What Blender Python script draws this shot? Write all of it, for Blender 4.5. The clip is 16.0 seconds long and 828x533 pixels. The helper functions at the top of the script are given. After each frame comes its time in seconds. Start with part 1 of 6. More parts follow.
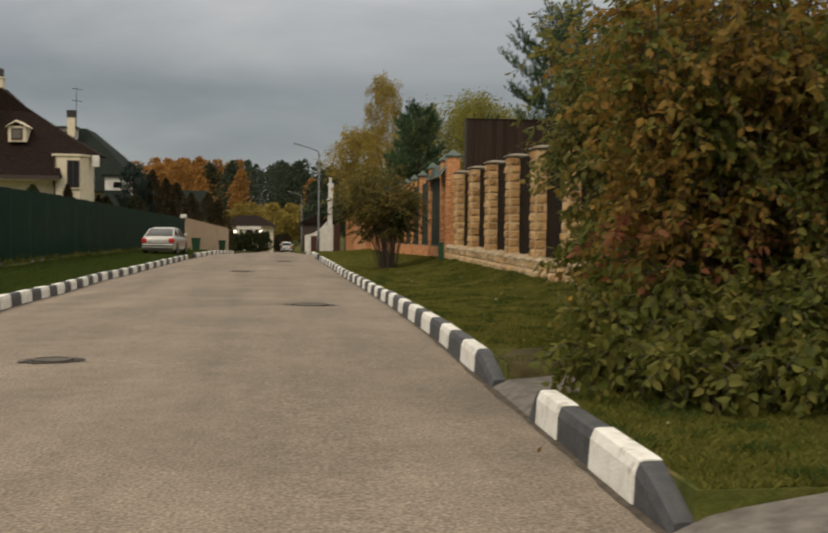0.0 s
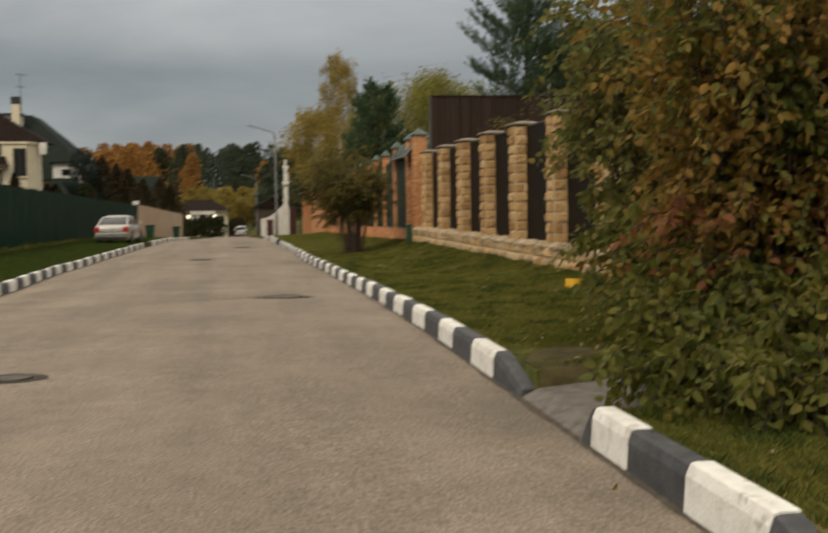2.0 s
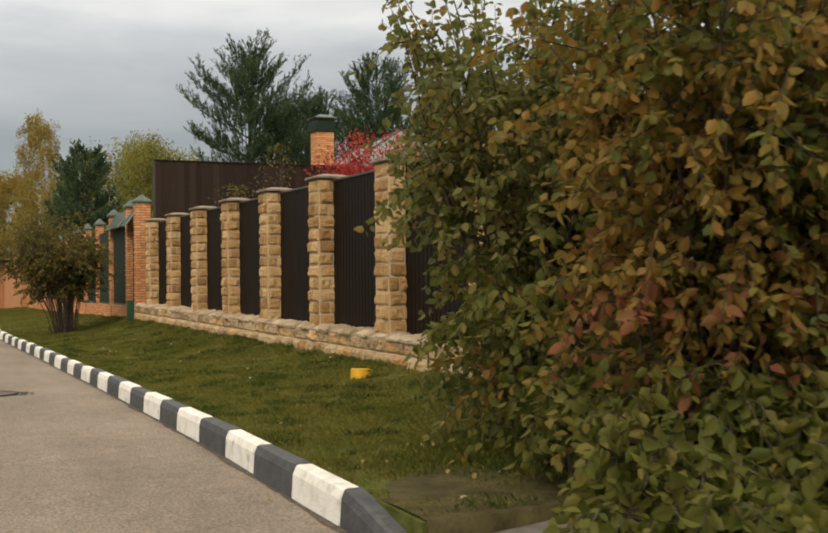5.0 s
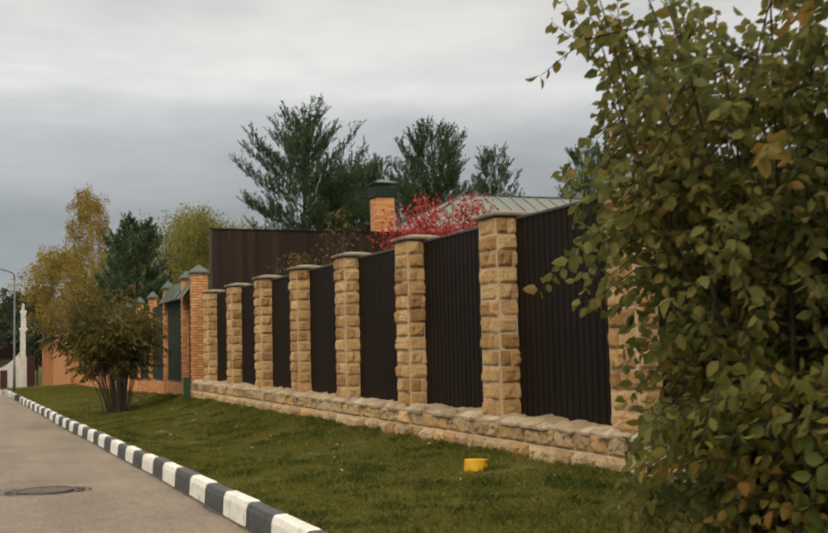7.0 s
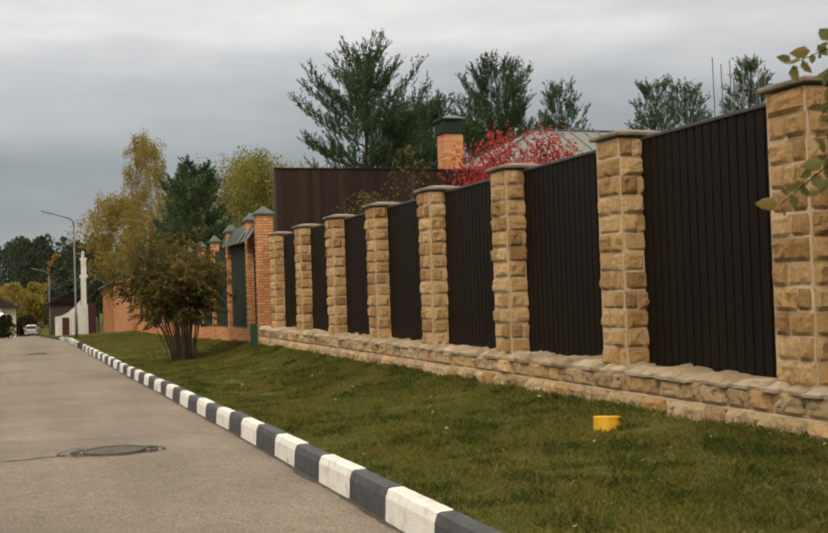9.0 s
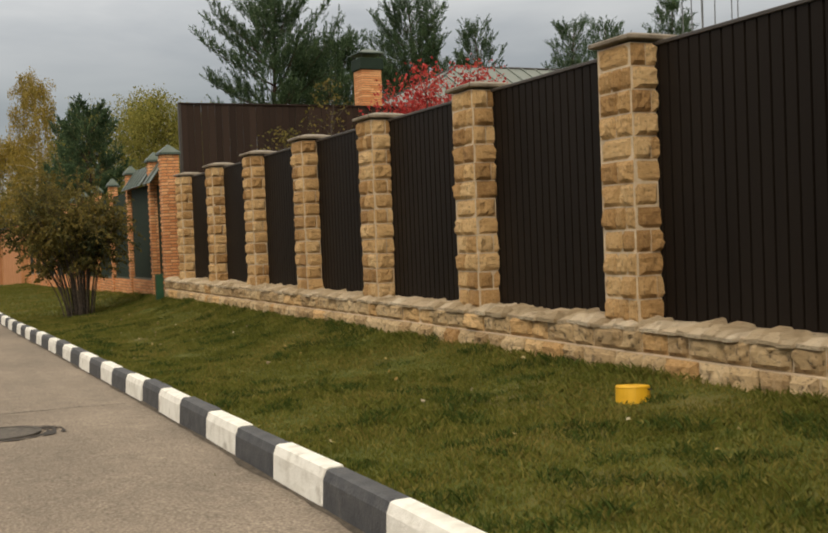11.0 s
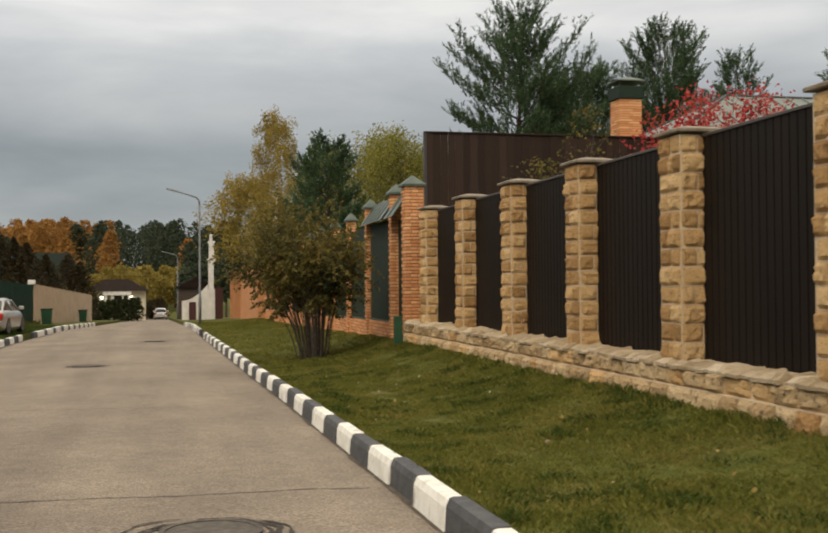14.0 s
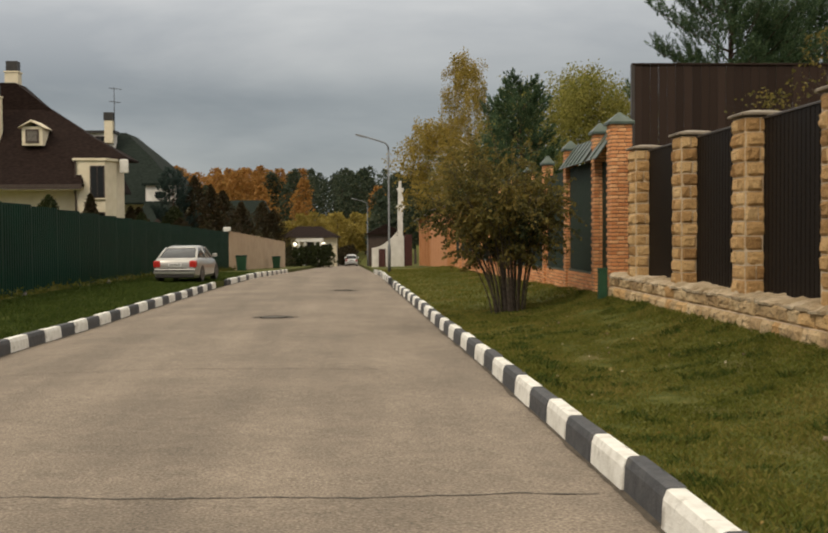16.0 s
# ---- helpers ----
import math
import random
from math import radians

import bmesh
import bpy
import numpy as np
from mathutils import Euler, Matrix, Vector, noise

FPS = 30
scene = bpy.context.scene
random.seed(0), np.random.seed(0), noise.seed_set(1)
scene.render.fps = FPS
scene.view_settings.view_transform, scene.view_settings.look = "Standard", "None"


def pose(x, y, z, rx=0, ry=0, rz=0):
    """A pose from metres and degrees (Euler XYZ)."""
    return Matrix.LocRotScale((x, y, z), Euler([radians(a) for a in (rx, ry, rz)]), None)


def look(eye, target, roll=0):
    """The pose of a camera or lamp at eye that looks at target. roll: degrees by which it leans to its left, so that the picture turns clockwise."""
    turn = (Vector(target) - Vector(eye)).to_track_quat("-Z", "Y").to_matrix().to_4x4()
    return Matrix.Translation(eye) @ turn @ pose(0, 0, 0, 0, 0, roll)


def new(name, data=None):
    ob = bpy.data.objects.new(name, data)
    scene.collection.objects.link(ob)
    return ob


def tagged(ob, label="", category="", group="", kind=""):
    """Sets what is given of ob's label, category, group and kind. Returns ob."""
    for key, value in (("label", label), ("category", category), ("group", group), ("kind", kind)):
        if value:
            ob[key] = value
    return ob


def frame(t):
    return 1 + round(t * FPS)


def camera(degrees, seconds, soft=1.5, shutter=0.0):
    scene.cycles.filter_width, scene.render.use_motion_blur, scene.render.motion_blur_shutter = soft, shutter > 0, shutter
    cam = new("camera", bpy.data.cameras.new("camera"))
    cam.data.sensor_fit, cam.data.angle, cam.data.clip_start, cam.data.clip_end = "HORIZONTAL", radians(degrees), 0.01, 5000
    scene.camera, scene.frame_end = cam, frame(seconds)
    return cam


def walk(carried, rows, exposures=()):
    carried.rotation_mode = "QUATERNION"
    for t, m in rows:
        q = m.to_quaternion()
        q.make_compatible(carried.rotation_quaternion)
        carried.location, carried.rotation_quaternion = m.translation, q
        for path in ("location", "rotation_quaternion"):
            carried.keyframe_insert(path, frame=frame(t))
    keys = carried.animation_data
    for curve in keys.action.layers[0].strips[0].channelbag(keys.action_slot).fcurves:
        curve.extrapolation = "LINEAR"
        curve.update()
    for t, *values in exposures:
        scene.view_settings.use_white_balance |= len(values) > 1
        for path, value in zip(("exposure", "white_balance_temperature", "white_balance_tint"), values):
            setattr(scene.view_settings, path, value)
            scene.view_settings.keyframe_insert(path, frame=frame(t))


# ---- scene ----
cam = camera(42, 16.0, soft=1.9, shutter=0.4)
EXPOSURES = [(0, -0.26), (0.5, -0.28), (2, -0.22), (3.2, -0.08), (5.3, 0.11), (6.5, -0.01), (8.2, 0.06), (10.5, -0.02), (11.5, 0.10), (12.5, 0.15), (14, 0.02), (16, -0.06)]

PATH = [
    (0, (0.609, -5.936, 1.306), (1.720, 3.995, 0.919), 0.68),
    (0.5, (0.514, -5.728, 1.340), (1.235, 4.225, 0.689), 0.87),
    (1, (0.398, -5.464, 1.311), (1.075, 4.473, 0.419), 0.21),
    (1.5, (0.306, -5.031, 1.347), (1.218, 4.878, 0.356), -0.67),
    (2, (0.293, -4.664, 1.382), (1.822, 5.202, 0.806), -0.77),
    (2.5, (0.227, -4.173, 1.422), (2.983, 5.437, 1.186), -0.79),
    (3, (0.226, -3.834, 1.455), (3.186, 5.717, 1.457), -1.51),
    (3.2, (0.207, -3.678, 1.426), (3.355, 5.812, 1.589), -1.56),
    (5.3, (-0.006, -1.632, 1.463), (4.160, 7.458, 1.534), -0.48),
    (5.5, (-0.017, -1.364, 1.490), (4.002, 7.790, 1.724), -0.76),
    (6, (-0.054, -0.818, 1.518), (3.921, 8.332, 2.209), -1.33),
    (6.5, (0.003, -0.353, 1.525), (3.704, 8.896, 2.394), -0.80),
    (7, (0.058, 0.195, 1.488), (3.842, 9.423, 2.211), -1.33),
    (7.5, (0.114, 0.665, 1.473), (3.640, 10.012, 1.923), -1.58),
    (8, (0.090, 1.127, 1.470), (3.303, 10.589, 1.863), -1.36),
    (8.2, (0.018, 1.247, 1.502), (3.272, 10.695, 1.885), -1.49),
    (10.3, (0.293, 3.582, 1.411), (3.822, 12.933, 1.093), -2.83),
    (10.5, (0.297, 3.834, 1.423), (4.211, 13.029, 1.066), -2.74),
    (11, (0.317, 4.266, 1.417), (4.483, 13.353, 1.132), -2.23),
    (11.5, (0.379, 4.730, 1.415), (4.573, 13.808, 1.479), -2.60),
    (12, (0.455, 5.238, 1.397), (5.202, 14.040, 1.394), -2.62),
    (12.5, (0.589, 5.724, 1.407), (5.259, 14.565, 1.244), -1.19),
    (13, (0.625, 6.258, 1.436), (4.765, 15.361, 1.452), -1.55),
    (13.5, (0.662, 6.747, 1.453), (3.386, 16.367, 1.650), -0.71),
    (14, (0.647, 7.258, 1.431), (2.863, 17.008, 1.598), -0.44),
    (14.5, (0.652, 7.736, 1.403), (2.378, 17.586, 1.383), -0.66),
    (15, (0.674, 8.236, 1.448), (1.720, 18.179, 1.268), -0.55),
    (15.5, (0.659, 8.696, 1.477), (1.434, 18.664, 1.285), -0.59),
    (16, (0.716, 9.195, 1.474), (1.215, 19.178, 1.159), -0.39),
]
walk(cam, [(t, look(eye, target, roll)) for t, eye, target, roll in PATH], EXPOSURES)

# ---- world and sun ----
def daylight():
    w = bpy.data.worlds.new("overcast_sky")
    scene.world = w
    w.use_nodes = True
    nt = w.node_tree
    nt.nodes.clear()
    N = nt.nodes.new
    out, bg = N("ShaderNodeOutputWorld"), N("ShaderNodeBackground")
    sky = N("ShaderNodeTexSky")
    sky.sky_type, sky.sun_disc = "NISHITA", False
    sky.sun_elevation, sky.sun_rotation = radians(38), radians(215)
    co, mp = N("ShaderNodeTexCoord"), N("ShaderNodeMapping")
    mp.inputs["Scale"].default_value = (1.0, 1.0, 4.0)
    mp.inputs["Rotation"].default_value = (0.0, radians(7), 0.0)
    mp.inputs["Location"].default_value = (0.35, 0.1, 0.22)
    nz = N("ShaderNodeTexNoise")
    nz.inputs["Scale"].default_value, nz.inputs["Detail"].default_value, nz.inputs["Roughness"].default_value = 2.7, 6.0, 0.52
    nz.inputs["Distortion"].default_value = 0.25
    sep = N("ShaderNodeSeparateXYZ")
    el = N("ShaderNodeValToRGB")
    e = el.color_ramp
    e.elements[0].position, e.elements[0].color = 0.0, (0.30, 0.31, 0.315, 1)
    e.elements[1].position, e.elements[1].color = 1.0, (1.75, 1.60, 1.36, 1)
    for p, c in ((0.05, (0.33, 0.345, 0.355, 1)), (0.085, (0.31, 0.325, 0.335, 1)), (0.12, (0.265, 0.28, 0.29, 1)), (0.165, (0.45, 0.455, 0.455, 1)), (0.23, (0.70, 0.695, 0.68, 1)), (0.32, (0.66, 0.645, 0.62, 1)), (0.65, (1.30, 1.20, 1.04, 1))):
        k = e.elements.new(p)
        k.color = c
    cl = N("ShaderNodeValToRGB")
    c = cl.color_ramp
    c.elements[0].position, c.elements[0].color = 0.35, (0.74, 0.755, 0.77, 1)
    c.elements[1].position, c.elements[1].color = 0.65, (1.16, 1.145, 1.11, 1)
    mul = N("ShaderNodeMix")
    mul.data_type, mul.blend_type = "RGBA", "MULTIPLY"
    mul.inputs[0].default_value = 1.0
    low = N("ShaderNodeMix")
    low.data_type, low.blend_type = "RGBA", "ADD"
    low.inputs[0].default_value = 0.012
    L = nt.links.new
    L(co.outputs["Generated"], mp.inputs["Vector"])
    L(mp.outputs[0], nz.inputs["Vector"])
    L(co.outputs["Generated"], sep.inputs[0])
    L(sep.outputs["Z"], el.inputs[0])
    L(nz.outputs[0], cl.inputs[0])
    L(el.outputs[0], mul.inputs[6])
    L(cl.outputs[0], mul.inputs[7])
    L(mul.outputs[2], low.inputs[6])
    L(sky.outputs[0], low.inputs[7])
    L(low.outputs[2], bg.inputs["Color"])
    # the cloud is thicker towards the east
    east = N("ShaderNodeMapRange")
    east.inputs["From Min"].default_value, east.inputs["From Max"].default_value = -0.35, 0.75
    east.inputs["To Min"].default_value, east.inputs["To Max"].default_value = 1.08, 0.90
    L(sep.outputs["X"], east.inputs[0])
    L(east.outputs[0], bg.inputs["Strength"])
    L(bg.outputs[0], out.inputs["Surface"])
    s = bpy.data.lights.new("sun", "SUN")
    s.energy, s.angle, s.color = 1.25, radians(20), (1.0, 0.84, 0.62)
    ob = new("sun", s)
    ob.matrix_world = look((-6, -8, 8.5), (0, 0, 0))


daylight()


# ---- materials ----
def material(name, ramp, scale=6.0, detail=4.0, rough=0.8, metal=0.0, bump=0.0, bump_scale=40.0, source="noise",
             stain=None, stain_scale=0.7, stain_cut=(0.5, 0.65), translucent=0.0, stretch=(1, 1, 1), coat=0.0, rough_var=0.0, space="Object", spec=0.5, patch=0.35, single=1.0):
    """ramp: colours from dark to light. source: what runs along the ramp."""
    m = bpy.data.materials.new(name)
    m.use_nodes = True
    nt = m.node_tree
    N, L = nt.nodes.new, nt.links.new
    p = nt.nodes["Principled BSDF"]
    p.inputs["Roughness"].default_value, p.inputs["Metallic"].default_value = rough, metal
    p.inputs["Specular IOR Level"].default_value = spec
    p.inputs["Coat Weight"].default_value = coat
    co = N("ShaderNodeTexCoord")
    mp = N("ShaderNodeMapping")
    mp.inputs["Scale"].default_value = stretch
    if space == "World":
        g = N("ShaderNodeNewGeometry")
        L(g.outputs["Position"], mp.inputs["Vector"])
    else:
        L(co.outputs["Object"], mp.inputs["Vector"])
    nz = N("ShaderNodeTexNoise")
    nz.inputs["Scale"].default_value, nz.inputs["Detail"].default_value = scale, detail
    L(mp.outputs[0], nz.inputs["Vector"])
    cr = N("ShaderNodeValToRGB")
    e = cr.color_ramp
    lo, hi = (0.3, 0.7) if source == "noise" else (0.0, 1.0)
    e.elements[0].position, e.elements[0].color = lo, (*ramp[0], 1)
    e.elements[1].position, e.elements[1].color = hi, (*ramp[-1], 1)
    for i, c in enumerate(ramp[1:-1]):
        k = e.elements.new(lo + (hi - lo) * (i + 1) / (len(ramp) - 1))
        k.color = (*c, 1)
    if source == "noise":
        L(nz.outputs[0], cr.inputs[0])
    else:
        mixv = N("ShaderNodeMath")
        mixv.operation = "MULTIPLY_ADD"
        mixv.inputs[1].default_value = patch
        sub = N("ShaderNodeMath")
        sub.operation = "MULTIPLY_ADD"
        sub.inputs[1].default_value = single
        sub.inputs[2].default_value = 0.5 - 0.5 * patch - 0.5 * single
        if source == "island":
            g2 = N("ShaderNodeNewGeometry")
            L(g2.outputs["Random Per Island"], sub.inputs[0])
        else:
            g2 = N("ShaderNodeObjectInfo")
            L(g2.outputs["Random"], sub.inputs[0])
        L(nz.outputs[0], mixv.inputs[0])
        L(sub.outputs[0], mixv.inputs[2])
        L(mixv.outputs[0], cr.inputs[0])
    col = cr.outputs[0]
    if stain:
        n2, r2, mx = N("ShaderNodeTexNoise"), N("ShaderNodeValToRGB"), N("ShaderNodeMix")
        n2.inputs["Scale"].default_value, n2.inputs["Detail"].default_value = stain_scale, 6.0
        L(mp.outputs[0], n2.inputs["Vector"])
        r2.color_ramp.elements[0].position, r2.color_ramp.elements[1].position = stain_cut
        L(n2.outputs[0], r2.inputs[0])
        mx.data_type = "RGBA"
        L(r2.outputs[0], mx.inputs[0])
        L(col, mx.inputs[6])
        mx.inputs[7].default_value = (*stain, 1)
        col = mx.outputs[2]
    L(col, p.inputs["Base Color"])
    if rough_var:
        mr = N("ShaderNodeMapRange")
        mr.inputs["To Min"].default_value, mr.inputs["To Max"].default_value = rough - rough_var, rough + rough_var
        L(nz.outputs[0], mr.inputs[0])
        L(mr.outputs[0], p.inputs["Roughness"])
    if bump:
        n3, b = N("ShaderNodeTexNoise"), N("ShaderNodeBump")
        n3.inputs["Scale"].default_value, n3.inputs["Detail"].default_value = bump_scale, 6.0
        L(mp.outputs[0], n3.inputs["Vector"])
        b.inputs["Strength"].default_value, b.inputs["Distance"].default_value = bump, 0.02
        L(n3.outputs[0], b.inputs["Height"])
        L(b.outputs[0], p.inputs["Normal"])
    if translucent:
        t, s = N("ShaderNodeBsdfTranslucent"), N("ShaderNodeMixShader")
        L(col, t.inputs[0])
        s.inputs[0].default_value = translucent
        L(p.outputs[0], s.inputs[1])
        L(t.outputs[0], s.inputs[2])
        L(s.outputs[0], nt.nodes["Material Output"].inputs["Surface"])
    return m


def glow(name, colour, strength):
    m = bpy.data.materials.new(name)
    m.use_nodes = True
    p = m.node_tree.nodes["Principled BSDF"]
    p.inputs["Base Color"].default_value = (0.8, 0.8, 0.78, 1)
    p.inputs["Emission Color"].default_value = (*colour, 1)
    p.inputs["Emission Strength"].default_value = strength
    return m


def asphalt_material():
    """Worn asphalt: pale stone chips in a brown-grey binder, long wheel-worn streaks and darker blotches."""
    m = bpy.data.materials.new("asphalt")
    m.use_nodes = True
    nt = m.node_tree
    N, L = nt.nodes.new, nt.links.new
    p = nt.nodes["Principled BSDF"]
    p.inputs["Roughness"].default_value = 0.9
    geo = N("ShaderNodeNewGeometry")

    def field(scale, detail, stretch, lo, hi, a, b, kind="ShaderNodeTexNoise"):
        mp, tx, mr = N("ShaderNodeMapping"), N(kind), N("ShaderNodeMapRange")
        mp.inputs["Scale"].default_value = stretch
        L(geo.outputs["Position"], mp.inputs["Vector"])
        L(mp.outputs[0], tx.inputs["Vector"])
        tx.inputs["Scale"].default_value = scale
        if kind == "ShaderNodeTexNoise":
            tx.inputs["Detail"].default_value = detail
        for name, v in (("From Min", lo), ("From Max", hi), ("To Min", a), ("To Max", b)):
            mr.inputs[name].default_value = v
        L(tx.outputs[0], mr.inputs[0])
        return mr.outputs[0], tx

    grain, _ = field(46, 8, (1, 1, 1), 0.32, 0.70, 0.0, 1.0)
    chips, _ = field(55, 0, (1, 1, 1), 0.12, 0.55, 1.20, 0.91, "ShaderNodeTexVoronoi")
    streak, _ = field(1.1, 5, (1.0, 0.09, 1.0), 0.30, 0.70, 0.84, 1.14)
    blotch, _ = field(0.55, 7, (1, 1, 1), 0.34, 0.66, 0.86, 1.12)
    mid, _ = field(5.0, 6, (1, 1, 1), 0.30, 0.70, 0.88, 1.10)
    ramp = N("ShaderNodeValToRGB")
    e = ramp.color_ramp
    e.elements[0].color, e.elements[1].color = (0.128, 0.101, 0.076, 1), (0.335, 0.281, 0.220, 1)
    for at, c in ((0.30, (0.190, 0.152, 0.115, 1)), (0.62, (0.250, 0.203, 0.156, 1))):
        e.elements.new(at).color = c
    L(grain, ramp.inputs[0])
    prod = chips
    for f in (streak, blotch, mid):
        mu = N("ShaderNodeMath")
        mu.operation = "MULTIPLY"
        L(prod, mu.inputs[0])
        L(f, mu.inputs[1])
        prod = mu.outputs[0]
    sc = N("ShaderNodeVectorMath")
    sc.operation = "SCALE"
    L(ramp.outputs[0], sc.inputs[0])
    L(prod, sc.inputs["Scale"])
    L(sc.outputs[0], p.inputs["Base Color"])
    b = N("ShaderNodeBump")
    b.inputs["Strength"].default_value, b.inputs["Distance"].default_value = 0.32, 0.02
    L(grain, b.inputs["Height"])
    L(b.outputs[0], p.inputs["Normal"])
    return m


M = {}
M["asphalt"] = asphalt_material()
M["road_patch"] = material("road_patch", [(0.025, 0.022, 0.02), (0.06, 0.05, 0.042)], 30, 6, 0.95, bump=0.6, bump_scale=60)
M["crack"] = material("crack", [(0.05, 0.045, 0.04), (0.09, 0.08, 0.065)], 20, 4, 0.95)
M["soil"] = material("lawn_soil", [(0.050, 0.062, 0.011), (0.082, 0.092, 0.019), (0.125, 0.118, 0.032)], 5, 8, 0.95, spec=0.15, bump=0.8, bump_scale=35,
                     stain=(0.16, 0.12, 0.055), stain_scale=0.6, stain_cut=(0.55, 0.75), space="World")
M["grass"] = material("grass_blades", [(0.062, 0.081, 0.013), (0.111, 0.124, 0.021), (0.184, 0.169, 0.039), (0.289, 0.230, 0.075)], 0.7, 6, 0.75, source="island", translucent=0.28, space="World", patch=1.1, single=0.6, spec=0.12)
M["concrete"] = material("concrete_slab", [(0.098, 0.086, 0.074), (0.145, 0.130, 0.114), (0.19, 0.172, 0.152)], 9, 6, 0.9, bump=0.3, bump_scale=70)
M["kerb_white"] = material("kerb_white_paint", [(0.64, 0.62, 0.56), (0.79, 0.775, 0.72), (0.85, 0.84, 0.79)], 7, 6, 0.7, bump=0.35, bump_scale=45,
                           stain=(0.34, 0.31, 0.26), stain_scale=6.0, stain_cut=(0.60, 0.76), space="World")
M["kerb_dark"] = material("kerb_dark_paint", [(0.040, 0.042, 0.048), (0.060, 0.062, 0.068), (0.085, 0.085, 0.088)], 8, 6, 0.65, bump=0.35, bump_scale=45,
                          stain=(0.14, 0.13, 0.115), stain_scale=6.0, stain_cut=(0.64, 0.80), space="World")
M["stone"] = material("sandstone", [(0.297, 0.160, 0.057), (0.495, 0.292, 0.116), (0.638, 0.407, 0.182), (0.748, 0.528, 0.275)], 9, 8, 0.92, bump=1.0, bump_scale=30,
                      source="object", stain=(0.20, 0.118, 0.052), stain_scale=6.0, stain_cut=(0.55, 0.76), patch=0.75, single=0.8)
M["stone_pale"] = material("sandstone_pale", [(0.34, 0.22, 0.105), (0.53, 0.375, 0.20), (0.66, 0.50, 0.30)], 7, 8, 0.92, bump=1.0, bump_scale=30,
                           source="object", stain=(0.115, 0.082, 0.05), stain_scale=5.0, stain_cut=(0.54, 0.70), patch=0.7, single=0.8)
M["mortar"] = material("mortar", [(0.54, 0.42, 0.28), (0.66, 0.53, 0.38)], 14, 6, 0.95, bump=0.4, bump_scale=60)
M["coping"] = material("stone_coping", [(0.40, 0.30, 0.18), (0.58, 0.46, 0.31), (0.68, 0.57, 0.42)], 7, 8, 0.92, bump=1.0, bump_scale=26,
                       source="object", stain=(0.26, 0.20, 0.13), stain_scale=5.0, stain_cut=(0.55, 0.75))
M["capstone"] = material("cap_slab", [(0.11, 0.085, 0.058), (0.20, 0.162, 0.115), (0.28, 0.235, 0.175)], 6, 6, 0.6, bump=0.3, bump_scale=40)
M["brown_sheet"] = material("brown_coated_sheet", [(0.0110, 0.0080, 0.0062), (0.0155, 0.0115, 0.009)], 2.0, 4, 0.55, rough_var=0.08, stretch=(1, 1, 0.15), spec=0.10)
M["brown_trim"] = material("brown_trim", [(0.045, 0.036, 0.030), (0.06, 0.05, 0.042)], 4, 3, 0.4)
M["wood"] = material("dark_brown_boards", [(0.024, 0.014, 0.010), (0.032, 0.019, 0.0135), (0.044, 0.027, 0.020)], 1.6, 6, 0.7, source="object", bump=0.2, bump_scale=30, stretch=(3, 3, 0.3), spec=0.2)
M["brick"] = material("orange_brick", [(0.56, 0.22, 0.080), (0.68, 0.31, 0.130), (0.77, 0.42, 0.20)], 14, 5, 0.85, bump=0.3, bump_scale=60, source="object")
M["brick_joined"] = material("orange_brick_course", [(0.58, 0.225, 0.080), (0.68, 0.30, 0.125), (0.77, 0.41, 0.19)], 14, 5, 0.85, bump=0.3, bump_scale=60, source="island")
# Mortar coloured dark to paint in the deep shadow between brick courses.
M["brick_mortar_shaded"] = material("brick_mortar_shaded", [(0.16, 0.105, 0.065), (0.24, 0.165, 0.11)], 12, 5, 0.95)
M["orange_wall"] = material("orange_brick_far", [(0.46, 0.195, 0.078), (0.58, 0.27, 0.12)], 1.2, 7, 0.9, bump=0.2, bump_scale=12)
M["green_metal"] = material("green_roof_metal", [(0.055, 0.078, 0.062), (0.080, 0.106, 0.086), (0.105, 0.130, 0.108)], 5, 5, 0.42, metal=0.3, rough_var=0.1)
M["green_panel"] = material("dark_green_panel", [(0.018, 0.030, 0.022), (0.027, 0.042, 0.031)], 1.5, 4, 0.6, spec=0.12, rough_var=0.1)
M["green_sheet"] = material("green_corrugated_sheet", [(0.005, 0.027, 0.018), (0.008, 0.037, 0.024)], 0.7, 5, 0.42, rough_var=0.1, spec=0.09)
M["green_box"] = material("green_paint", [(0.015, 0.06, 0.028), (0.022, 0.085, 0.04)], 6, 4, 0.5)
M["yellow"] = material("yellow_plastic", [(0.66, 0.36, 0.012), (0.80, 0.46, 0.02)], 9, 4, 0.5, stain=(0.50, 0.26, 0.02), stain_scale=9, stain_cut=(0.6, 0.8))
M["roof_grey"] = material("grey_green_seam_roof", [(0.13, 0.155, 0.14), (0.18, 0.20, 0.18)], 3, 5, 0.45, metal=0.2, rough_var=0.1)
M["bark"] = material("bark", [(0.030, 0.022, 0.016), (0.062, 0.048, 0.036), (0.10, 0.08, 0.06)], 12, 6, 0.95, bump=0.8, bump_scale=30)
M["birch_bark"] = material("birch_bark", [(0.10, 0.09, 0.08), (0.50, 0.47, 0.42), (0.62, 0.58, 0.52)], 5, 6, 0.85, stretch=(1, 1, 4))
M["pine_bark"] = material("pine_bark", [(0.035, 0.022, 0.015), (0.085, 0.05, 0.03)], 8, 6, 0.95)
